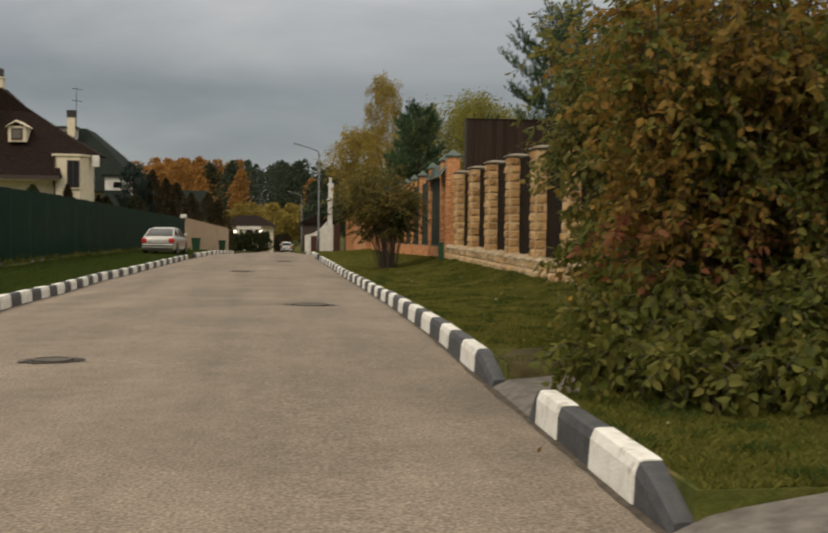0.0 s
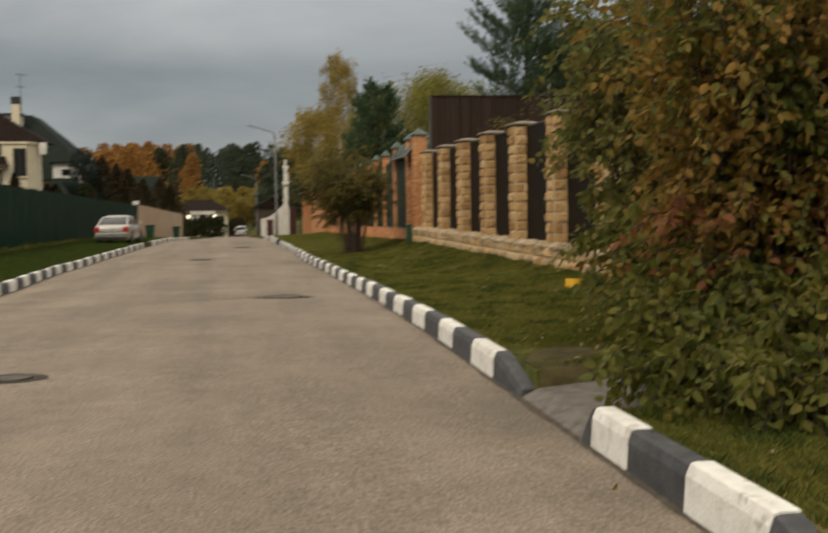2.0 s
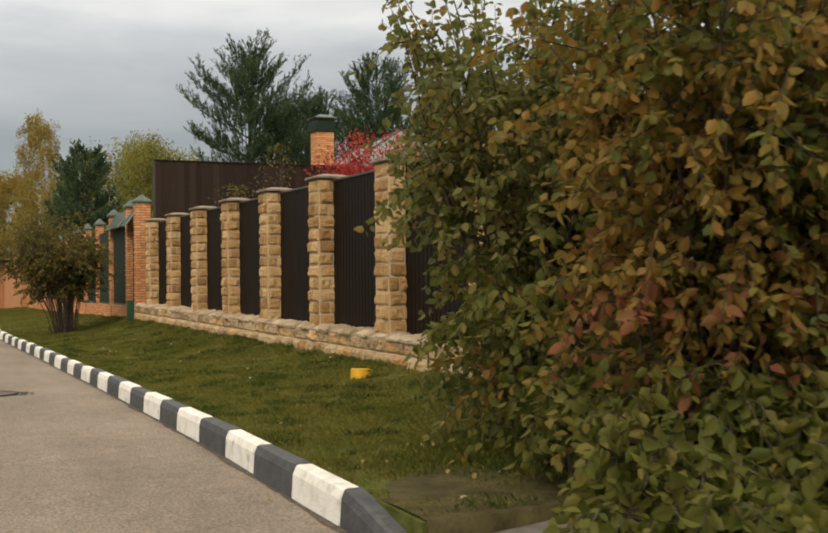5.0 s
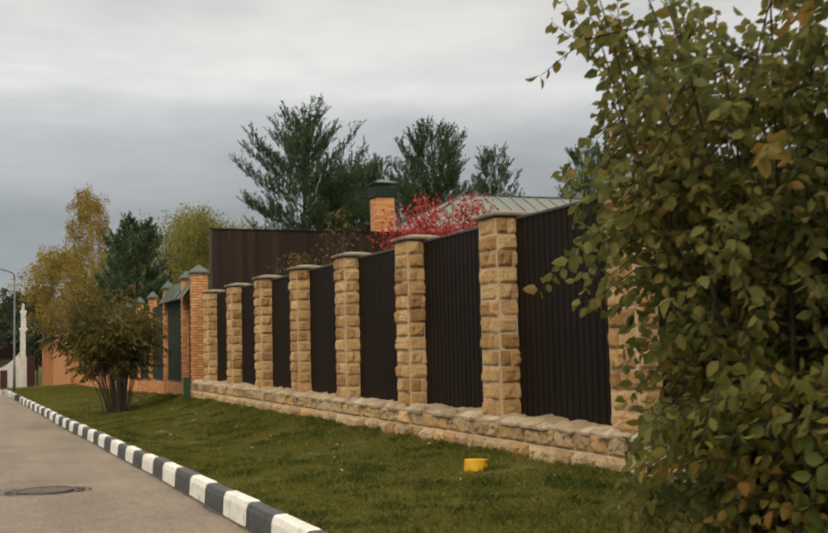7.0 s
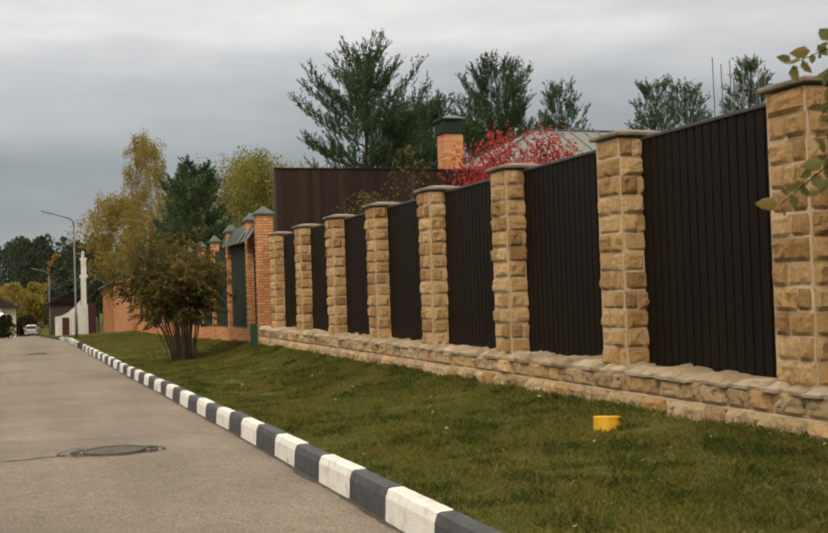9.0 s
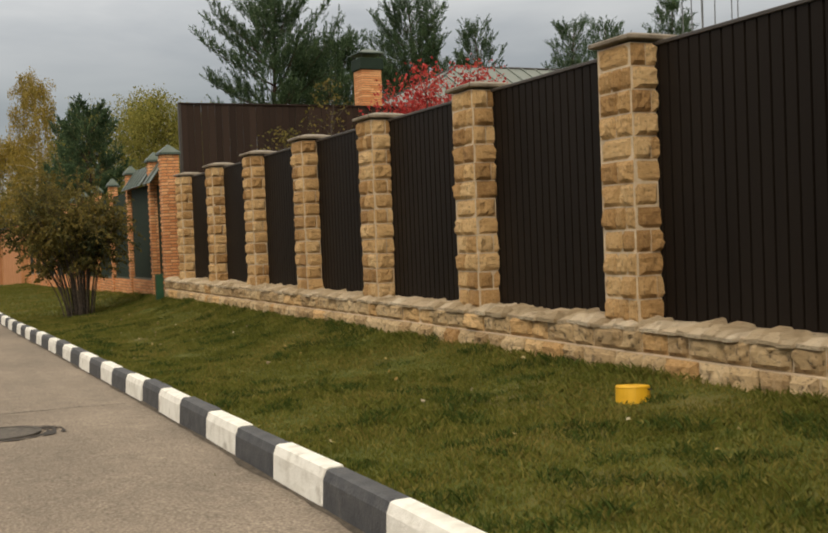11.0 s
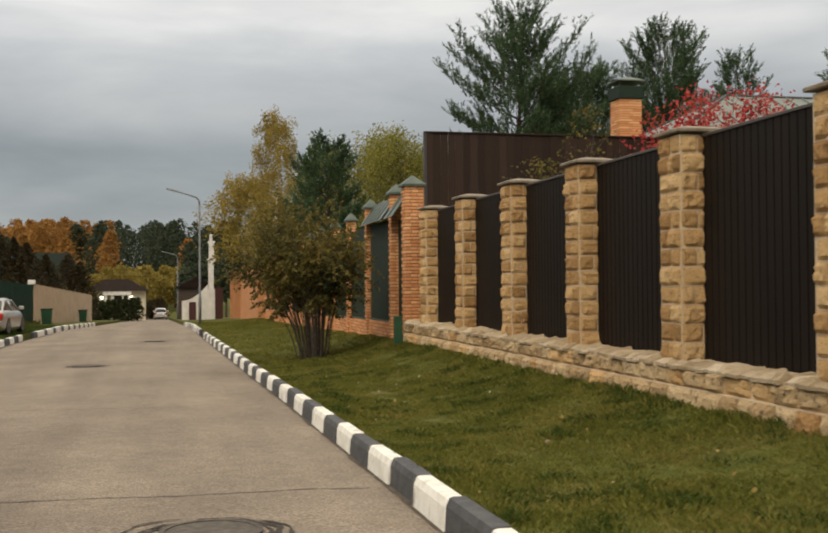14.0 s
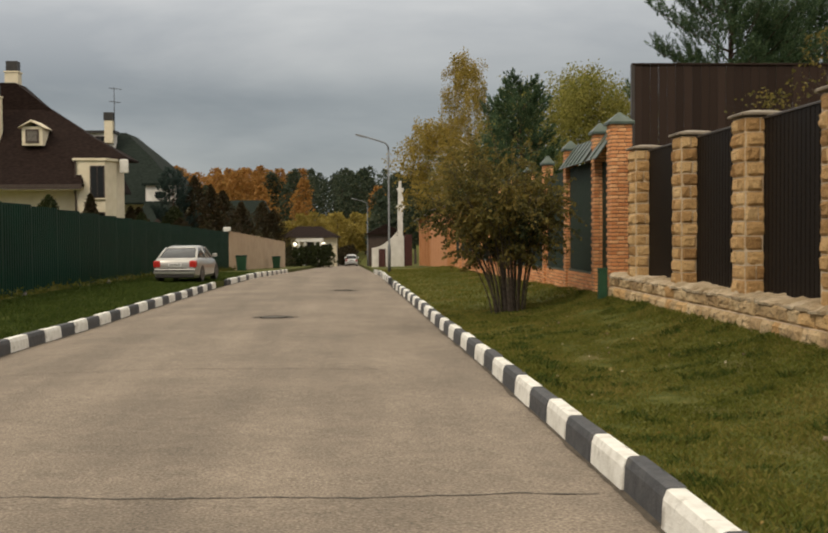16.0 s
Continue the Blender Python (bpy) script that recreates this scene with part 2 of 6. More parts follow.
LEAF = {
    "brown": [(0.127, 0.132, 0.031), (0.22, 0.165, 0.033), (0.275, 0.15, 0.033), (0.237, 0.182, 0.037), (0.34, 0.205, 0.046)],
    "green": [(0.065, 0.083, 0.018), (0.108, 0.126, 0.025), (0.145, 0.155, 0.030), (0.194, 0.181, 0.038), (0.271, 0.198, 0.042)],
    "arch": [(0.090, 0.108, 0.032), (0.133, 0.151, 0.040), (0.175, 0.182, 0.049), (0.223, 0.197, 0.053), (0.286, 0.196, 0.053)],
    "russet": [(0.170, 0.060, 0.034), (0.250, 0.090, 0.044), (0.270, 0.130, 0.052), (0.190, 0.120, 0.040)],
    "low": [(0.070, 0.083, 0.016), (0.118, 0.126, 0.023), (0.166, 0.161, 0.034), (0.251, 0.193, 0.046)],
    "olive": [(0.075, 0.074, 0.022), (0.130, 0.115, 0.030), (0.190, 0.152, 0.038), (0.250, 0.185, 0.046)],
    "birch": [(0.150, 0.130, 0.030), (0.290, 0.220, 0.046), (0.420, 0.310, 0.072), (0.250, 0.200, 0.052)],
    "willow": [(0.110, 0.118, 0.024), (0.190, 0.190, 0.040), (0.290, 0.265, 0.060), (0.370, 0.320, 0.085)],
    "pine": [(0.030, 0.057, 0.029), (0.049, 0.087, 0.042), (0.077, 0.120, 0.057), (0.120, 0.161, 0.077)],
    "spruce": [(0.024, 0.044, 0.038), (0.038, 0.062, 0.053), (0.056, 0.082, 0.070)],
    "creeper": [(0.230, 0.022, 0.022), (0.460, 0.045, 0.045), (0.560, 0.095, 0.080), (0.310, 0.070, 0.042)],
    "thuja": [(0.034, 0.027, 0.013), (0.060, 0.038, 0.018), (0.046, 0.046, 0.020), (0.088, 0.048, 0.022)],
    "hedge": [(0.022, 0.033, 0.011), (0.040, 0.051, 0.017), (0.062, 0.066, 0.023)],
    # orange and hill: far foliage colours, brightened to stand for distance haze
    "orange": [(0.20, 0.100, 0.028), (0.32, 0.160, 0.042), (0.42, 0.215, 0.058), (0.30, 0.20, 0.055)],
    "hill": [(0.027, 0.043, 0.029), (0.043, 0.063, 0.039), (0.068, 0.086, 0.049), (0.102, 0.098, 0.051)],
    "gold": [(0.19, 0.150, 0.034), (0.29, 0.225, 0.050), (0.37, 0.285, 0.074)],
}
for k, ramp in LEAF.items():
    M["leaf_" + k] = material("leaf_" + k, ramp, 1.7, 4, 0.62, source="island", translucent=0.45, spec=0.25, patch=1.5, single=0.65)
M["leaf_pine"] = material("needles_pine", LEAF["pine"], 2.0, 3, 0.7, source="island", translucent=0.15, spec=0.12)
M["cream"] = material("cream_render", [(0.68, 0.60, 0.44), (0.78, 0.70, 0.54)], 2, 6, 0.9, bump=0.1, bump_scale=50)
M["white"] = material("white_render", [(0.60, 0.58, 0.54), (0.76, 0.74, 0.70)], 2, 6, 0.85)
M["beige"] = material("beige_wall", [(0.42, 0.30, 0.20), (0.52, 0.385, 0.265)], 1.2, 6, 0.9)
M["roof_brown"] = material("dark_brown_shingles", [(0.010, 0.006, 0.005), (0.018, 0.011, 0.009), (0.027, 0.017, 0.014)], 4, 8, 0.9, bump=0.5, bump_scale=9, stretch=(1, 1, 2.5), spec=0.1)
M["roof_green"] = material("dark_green_shingles", [(0.010, 0.015, 0.012), (0.017, 0.024, 0.020), (0.026, 0.034, 0.028)], 4, 8, 0.9, bump=0.5, bump_scale=9, stretch=(1, 1, 2.5), spec=0.12)
M["dark"] = material("dark_metal", [(0.020, 0.018, 0.017), (0.035, 0.032, 0.030)], 5, 4, 0.5)
M["window"] = material("dark_window_glass", [(0.010, 0.011, 0.012), (0.016, 0.017, 0.018)], 3, 2, 0.08, spec=0.25)
M["frame_brown"] = material("brown_window_frame", [(0.04, 0.025, 0.018), (0.06, 0.038, 0.028)], 5, 3, 0.6)
M["steel"] = material("galvanised_steel", [(0.13, 0.135, 0.14), (0.19, 0.195, 0.20)], 6, 4, 0.55, metal=0.4, rough_var=0.1)
M["iron"] = material("cast_iron", [(0.035, 0.032, 0.030), (0.08, 0.072, 0.064)], 25, 5, 0.7, metal=0.4, bump=0.4, bump_scale=60)
M["iron_pale"] = material("worn_iron", [(0.045, 0.038, 0.031), (0.115, 0.096, 0.076)], 14, 7, 0.75, bump=0.5, bump_scale=50)
# Dry brown earth, darkened part way to stand for the bush's shade.
M["shaded_mud"] = material("bare_soil", [(0.045, 0.038, 0.018), (0.078, 0.066, 0.031), (0.110, 0.095, 0.045)], 6, 8, 0.95, spec=0.1, bump=0.9, bump_scale=30, space="World")
M["lamp_glow"] = glow("lamp_glow", (1.0, 0.86, 0.62), 2.2)
M["gutter"] = material("gutter_dirt", [(0.045, 0.036, 0.026), (0.11, 0.088, 0.064)], 9, 7, 0.95, bump=0.5, bump_scale=60, space="World")
M["grass_dark"] = material("grass_dark", [(0.034, 0.058, 0.010), (0.056, 0.084, 0.016), (0.086, 0.108, 0.022)], 0.8, 5, 0.75, source="island", translucent=0.25, space="World", spec=0.15)
M["fallen"] = material("fallen_leaves", [(0.24, 0.15, 0.03), (0.36, 0.27, 0.08), (0.45, 0.40, 0.28), (0.16, 0.08, 0.03)], 2, 2, 0.7, source="island", translucent=0.2)
M["paint_silver"] = material("silver_beige_car_paint", [(0.42, 0.41, 0.385), (0.48, 0.47, 0.445)], 3, 3, 0.32, metal=0.55, coat=0.5)
M["paint_white"] = material("white_car_paint", [(0.80, 0.80, 0.79), (0.85, 0.85, 0.84)], 3, 3, 0.3, coat=0.5)
M["car_glass"] = material("car_glass", [(0.05, 0.055, 0.06), (0.07, 0.075, 0.08)], 3, 2, 0.12)
M["rubber"] = material("tyre_rubber", [(0.014, 0.014, 0.014), (0.024, 0.024, 0.024)], 20, 3, 0.85)
M["tail_red"] = material("red_lamp_lens", [(0.35, 0.02, 0.015), (0.48, 0.04, 0.03)], 6, 2, 0.2)
M["plate"] = material("number_plate", [(0.62, 0.62, 0.60), (0.72, 0.72, 0.70)], 5, 2, 0.4)
M["dark_red"] = material("dark_red_sheet", [(0.05, 0.014, 0.012), (0.075, 0.022, 0.018)], 3, 4, 0.5)


# ---- building blocks ----
class Geo:
    """Collects corners and faces of one mesh."""

    def __init__(self):
        self.v, self.f = [], []

    def box(self, x0, x1, y0, y1, z0, z1, bevel=0.0):
        if bevel <= 0:
            n = len(self.v)
            self.v += [(x, y, z) for z in (z0, z1) for x, y in ((x0, y0), (x1, y0), (x1, y1), (x0, y1))]
            self.f += [tuple(n + i for i in q) for q in ((3, 2, 1, 0), (4, 5, 6, 7), (0, 1, 5, 4), (1, 2, 6, 5), (2, 3, 7, 6), (3, 0, 4, 7))]
            return self
        b = bevel
        rings = [(b, z0), (0, z0 + b), (0, z1 - b), (b, z1)]
        n = len(self.v)
        for i, z in rings:
            self.v += [(x0 + i, y0 + i, z), (x1 - i, y0 + i, z), (x1 - i, y1 - i, z), (x0 + i, y1 - i, z)]
        self.f.append((n + 3, n + 2, n + 1, n))
        for r in range(3):
            for k in range(4):
                a, c = n + 4 * r + k, n + 4 * r + (k + 1) % 4
                self.f.append((a, c, c + 4, a + 4))
        self.f.append((n + 12, n + 13, n + 14, n + 15))
        return self

    def loft(self, rings, cap=True):
        """Closed rings with the same number of corners, from bottom to top."""
        n, k = len(self.v), len(rings[0])
        for r in rings:
            self.v += [tuple(p) for p in r]
        for a in range(len(rings) - 1):
            for i in range(k):
                j = (i + 1) % k
                self.f.append((n + a * k + i, n + a * k + j, n + (a + 1) * k + j, n + (a + 1) * k + i))
        if cap:
            self.f.append(tuple(n + i for i in reversed(range(k))))
            self.f.append(tuple(n + (len(rings) - 1) * k + i for i in range(k)))
        return self

    def tube(self, pts, radii, sides=6):
        rings = []
        pts = [Vector(p) for p in pts]
        for i, p in enumerate(pts):
            d = (pts[min(i + 1, len(pts) - 1)] - pts[max(i - 1, 0)]).normalized()
            a = d.cross(Vector((0.31, 0.95, 0.05))).normalized() if abs(d.y) < 0.9 else d.cross(Vector((1, 0, 0))).normalized()
            b = d.cross(a)
            r = radii[i] if isinstance(radii, (list, tuple)) else radii
            rings.append([p + r * (math.cos(t) * a + math.sin(t) * b) for t in (2 * math.pi * q / sides for q in range(sides))])
        return self.loft(rings)

    def disc(self, x, y, z0, z1, r, sides=24):
        c = [(math.cos(2 * math.pi * i / sides) * r + x, math.sin(2 * math.pi * i / sides) * r + y) for i in range(sides)]
        return self.loft([[(a, b, z0) for a, b in c], [(a, b, z1) for a, b in c]])

    def mesh(self, name, mat, smooth=False):
        me = bpy.data.meshes.new(name)
        me.from_pydata(self.v, [], self.f)
        if mat:
            me.materials.append(mat)
        if smooth:
            me.polygons.foreach_set("use_smooth", [True] * len(me.polygons))
        me.update()
        return me


def part(name, geo, mat, parent=None, label="", smooth=False):
    ob = new(name, geo.mesh(name, mat, smooth) if isinstance(geo, Geo) else geo)
    if parent is not None:
        ob.parent = parent
    if label:
        tagged(ob, label)
    return ob


def thing(name, label, category, place=(0, 0, 0), group="", kind=""):
    ob = new(name)
    ob.location = place
    ob.empty_display_size = 0.1
    return tagged(ob, label, category, group, kind)


def structure(ob, label, category=""):
    return tagged(ob, label, category, kind="structure")


# ---- the lie of the land ----
def kerb_top(y):
    return float(np.interp(y, [-20, 4, 9, 15.6, 20, 32, 50, 64, 100, 170, 230, 300, 420], [0.15, 0.13, 0.07, -0.06, -0.16, -0.32, -0.38, -0.5, -1.4, -3.2, -2.5, 0, 6]))


def right_kerb(y):
    return float(np.interp(y, [-60, -0.7, 4, 7, 12, 16, 20, 25, 33, 42, 50, 64, 100, 170, 400], [2.2, 2.32, 2.33, 2.40, 2.47, 2.50, 2.51, 2.47, 2.35, 2.15, 1.95, 1.75, 1.3, 0.6, -6]))


def left_kerb(y):
    return float(np.interp(y, [-60, 8, 11, 15, 20, 28, 36, 42, 50, 65, 92, 170, 400], [-3.9, -4.0, -4.2, -4.5, -4.75, -5.15, -5.1, -5.0, -4.85, -4.5, -4.25, -4.2, -10]))


def fence_foot(y):
    return float(np.interp(y, [-20, 0, 28, 32, 57, 71, 100, 170, 230, 300, 420], [0.25, 0.22, 0.2, 0.11, -0.35, -0.5, -1.3, -3.2, -2.5, 0, 6]))


def lawn(x, y):
    """Height of the lawn on either side of the road."""
    r, l = right_kerb(y), left_kerb(y)
    if x > r:
        s = min(max((x - r - 0.2) / (5.85 - r - 0.2), 0), 1)
        s = s ** 2.6
        return (kerb_top(y) - 0.035) * (1 - s) + fence_foot(y) * s
    return kerb_top(y) - 0.035


def road_z(x, y):
    r, l = right_kerb(y), left_kerb(y)
    s = (x - l) / (r - l)
    return kerb_top(y) - 0.245 + 0.05 * (4 * s * (1 - s)) ** 0.8 if 0 < s < 1 else kerb_top(y) - 0.245


YS = sorted([-400, -150, -60, -30, 1.70, 1.73, 3.28, 3.31, -3.66, -3.63, -1.22, -1.19] + [-20 + 1.0 * i for i in range(81)] + [62 + 3 * i for i in range(14)] + [105, 115, 130, 150, 170, 200, 230, 260, 300, 350, 420, 700, 1500])


def build_ground():
    g = Geo()
    cols = None
    for j, y in enumerate(YS):
        r, l = right_kerb(y), left_kerb(y)
        bed = kerb_top(y) - 0.40
        row = [(x, lawn(x, y)) for x in (-1500, -500, -150, -60, -25, -14, -9.5, -7.5, -6.3, l - 0.14)]
        row += [(l - 0.12, bed), (r + 0.12, bed)]
        for x in (r + 0.14, r + 0.45, r + 0.8, r + 1.6, 4.7, 5.4, 6.0, 8.0, 14, 25, 60, 150, 500, 1500):
            dip = 0.25 if (1.72 < y < 3.29 or -3.64 < y < -1.21) and x < r + 1.0 else 0
            row.append((x, lawn(x, y) - dip + (0.02 * noise.noise((x * 0.7, y * 0.7, 3)) if r + 0.5 < x < 5.5 else 0)))
        cols = len(row)
        g.v += [(x, y, z) for x, z in row]
        if j:
            for i in range(cols - 1):
                a = (j - 1) * cols + i
                g.f.append((a, a + 1, a + cols + 1, a + cols))
    structure(part("ground", g, M["soil"]), "mown green lawn with brown patches beside the road", "ground")
    g = Geo()
    n = 9
    ys = [y for y in YS if -70 < y < 300]
    for j, y in enumerate(ys):
        r, l = right_kerb(y) + 0.02, left_kerb(y) - 0.02
        for i in range(n):
            x = l + (r - l) * i / (n - 1)
            g.v.append((x, y, road_z(x, y)))
        if j:
            for i in range(n - 1):
                a = (j - 1) * n + i
                g.f.append((a, a + 1, a + n + 1, a + n))
    structure(part("road", g, M["asphalt"], smooth=True), "worn grey-brown asphalt village road with fine gravel", "road")


build_ground()


# ---- kerbs ----
def kerb_block_mesh(name, mat, slope=0):
    """One metre long along y, front face at x = 0 towards -x, top at z = 0. slope: the end that runs down to the road."""
    g = Geo()
    sec = [(0.0, -0.32), (0.012, -0.065), (0.034, -0.008), (0.06, 0.0), (0.15, 0.0), (0.16, -0.01), (0.16, -0.32)]
    rings = []
    for y in (0.004, 0.02, 0.35, 0.65, 0.98, 0.996):
        end = 0.006 if y in (0.004, 0.996) else 0
        drop = 0.0
        if slope < 0:
            drop = -0.17 * (1 - y) ** 1.3
        if slope > 0:
            drop = -0.17 * y ** 1.3
        rings.append([(x + (end if i < 4 else -end) + 0.004 * noise.noise((x * 9, y * 5, z * 9 + 4)), y, (z + drop if z > -0.3 else z) - (end if z > -0.1 else 0)) for i, (x, z) in enumerate(sec)])
    g.loft([list(reversed(r)) for r in rings])
    return g.mesh(name, mat)


def build_kerbs():
    meshes = {(c, s): kerb_block_mesh("kerb_block", M["kerb_" + c], s) for c in ("white", "dark") for s in (-1, 0, 1)}
    rnd = random.Random(4)

    def run(holder, line, spans, mirror=False):
        for y, length, colour, slope in spans:
            ym = y + length / 2
            ob = new("kerb_block", meshes[(colour, slope)])
            ob.parent = holder
            dx = line(y + length) - line(y)
            dz = kerb_top(y + length) - kerb_top(y)
            ob.location = (line(y) + rnd.uniform(-0.008, 0.008), y, kerb_top(y) + rnd.uniform(-0.008, 0.006))
            ob.scale = (-1 if mirror else 1, length, 1)
            ob.rotation_euler = (math.atan2(dz, length) + rnd.uniform(-0.006, 0.006), rnd.uniform(-0.02, 0.02), -math.atan2(dx, length) + rnd.uniform(-0.008, 0.008))

    holder = thing("kerb_right", "concrete kerb painted in black and white blocks", "kerb", kind="structure")
    L = 1.0227
    spans = [(-1.20, 0.52, "dark", -1), (-0.68, 0.85, "white", 0), (0.17, 0.80, "dark", 0), (0.97, 0.63, "white", 0), (1.60, 0.16, "dark", 1)]
    spans += [(3.30, 0.95, "dark", -1)] + [(4.25 + k * L, L, "white" if k % 2 == 0 else "dark", 0) for k in range(46)]
    spans += [(54 + k * L, L, "white" if k % 2 else "dark", 0) for k in range(24)]
    spans += [(-14 + k * L, L, "white" if k % 2 else "dark", 0) for k in range(9)]
    run(holder, right_kerb, spans)
    holder = thing("kerb_left", "worn concrete kerb painted in black and white blocks", "kerb", kind="structure")
    run(holder, left_kerb, [(4 + k * L, L, "white" if k % 2 else "dark", 0) for k in range(46)] + [(54 + k * L, L, "white" if k % 3 else "dark", 0) for k in range(30)], True)
    # lowered crossing of the kerb
    g = Geo()
    for j in range(5):
        y = 1.68 + 1.66 * j / 4
        g.v += [(right_kerb(y) - 0.02, y, kerb_top(y) - 0.25), (right_kerb(y) + 0.16, y, kerb_top(y) - 0.165), (right_kerb(y) + 0.9, y, kerb_top(y) - 0.10), (right_kerb(y) + 1.5, y, kerb_top(y) - 0.03)]
        if j:
            for i in range(3):
                a = (j - 1) * 4 + i
                g.f.append((a, a + 1, a + 5, a + 4))
    structure(part("crossing_slab", g, M["concrete"]), "grey concrete ramp through a gap in the kerb", "pavement")
    g = Geo()
    for j in range(4):
        y = -3.7 + 2.53 * j / 3
        g.v += [(right_kerb(y) - 0.02, y, kerb_top(y) - 0.25), (right_kerb(y) + 0.2, y, kerb_top(y) - 0.15), (right_kerb(y) + 0.9, y - 0.04 * j, kerb_top(y) + 0.0), (5.8, y - 0.14 * j, lawn(5.8, y) + 0.012)]
        if j:
            for i in range(3):
                a = (j - 1) * 4 + i
                g.f.append((a, a + 1, a + 5, a + 4))
    structure(part("paved_entry", g, M["concrete"]), "grey paved entry path meeting the road", "pavement")


build_kerbs()


def bare_patch():
    """Worn earth where people step off the crossing; its colour includes some bush shade."""
    g = Geo()
    nx, ny = 18, 18
    for j in range(ny + 1):
        for i in range(nx + 1):
            x, y = right_kerb(3.8) + 0.165 + 1.9 * i / nx, 3.272 if j == 0 else 3.30 + 1.75 * (j - 1) / ny
            d = ((x - 3.45) / 1.05) ** 2 + ((y - 3.6) / 1.25) ** 2 + 0.5 * noise.noise((x * 2.2, y * 2.2, 5))
            g.v.append((x, y, lawn(x, y) + 0.02 * noise.noise((x * 0.7, y * 0.7, 3)) * (x > right_kerb(y) + 0.5) + 0.014 - 0.06 * max(d - 0.70, 0) - (0.26 if j == 0 else 0.004 if j == 1 else 0)))
            if i and j:
                a = (j - 1) * (nx + 1) + i - 1
                g.f.append((a, a + 1, a + nx + 2, a + nx + 1))
    structure(part("ground_patch", g, M["shaded_mud"], smooth=True), "bare trodden brown earth at the edge of the lawn, with bush shade in its colour", "ground")


bare_patch()


# ---- road furniture ----
def manhole(x, y, r, label):
    z = road_z(x, y)
    t = thing("manhole", label, "manhole cover", (x, y, z), group="manhole covers in the road")
    rnd = random.Random(int(x * 100))
    for q in range(4):
        g2 = Geo()
        rr0 = r * (1.10 + 0.16 * q)
        a0, span = rnd.uniform(0, 6.28), (6.283 if q < 2 else rnd.uniform(2.0, 4.5))
        m = 60
        for i in range(m + 1):
            a = a0 + span * i / m
            rr = rr0 * (1 + 0.10 * noise.noise((math.cos(a) * 2.5, math.sin(a) * 2.5, q + x)))
            w = (0.055, 0.042, 0.026, 0.02)[q] * (0.15 + 1.3 * abs(noise.noise((math.cos(a) * 1.7 + q, math.sin(a) * 1.7, x)))) * rnd.uniform(0.7, 1.3)
            for e in (rr - w, rr + w):
                px, py = e * math.cos(a) * 1.12, e * math.sin(a)
                g2.v.append((px, py, road_z(x + px, y + py) - z + 0.006 + 0.001 * q))
            if i:
                g2.f.append((2 * i - 2, 2 * i - 1, 2 * i + 1, 2 * i))
        part("asphalt_crack", g2, M["road_patch"], t, "broken dark crack round the lid")
    g = Geo().disc(0, 0, -0.05, 0.016, r)
    part("cover", g, M["iron_pale"], t, "worn grey cast lid")
    g = Geo().loft([[(rr * math.cos(2 * math.pi * i / 32), rr * math.sin(2 * math.pi * i / 32), h) for i in range(32)] for rr, h in ((r * 0.92, 0.016), (r * 0.92, 0.022), (r * 1.04, 0.022), (r * 1.04, 0.0))], cap=False)
    part("rim", g, M["iron_pale"], t, "worn iron rim")
    return t


manhole(0.92, 14.75, 0.34, "rusty round manhole cover in broken dark asphalt")
manhole(-1.75, 5.0, 0.18, "rusty round manhole cover in asphalt")
manhole(-1.35, 35.0, 0.32, "round manhole cover in asphalt")
manhole(0.1, 47.7, 0.32, "round manhole cover in asphalt")


def crack(points, width):
    g = Geo()
    rnd = random.Random(9)
    pts = []
    for (x0, y0), (x1, y1) in zip(points, points[1:]):
        n = max(int(math.hypot(x1 - x0, y1 - y0) / 0.07), 2)
        pts += [(x0 + (x1 - x0) * i / n, y0 + (y1 - y0) * i / n) for i in range(n)]
    for i, (x, y) in enumerate(pts):
        x, y = x + rnd.uniform(-0.015, 0.015), y + 0.06 * noise.noise((x * 2, y, 1)) + rnd.uniform(-0.015, 0.015)
        w = width * rnd.uniform(0.3, 1.0)
        g.v += [(x, y - w, road_z(x, y) + 0.004), (x, y + w, road_z(x, y) + 0.004)]
        if i:
            g.f.append((2 * i - 2, 2 * i, 2 * i + 1, 2 * i - 1))
    return structure(part("road_crack", g, M["crack"]), "thin dark crack across the asphalt", "crack")


crack([(-3.2, 16.7), (-0.98, 16.38), (0.6, 16.3), (2.40, 16.47)], 0.016)
crack([(-0.9, 14.15), (-0.3, 14.45), (0.2, 14.58), (0.6, 14.70)], 0.04)
crack([(-4.0, 24.0), (-2.0, 24.4), (1.0, 24.1)], 0.018)


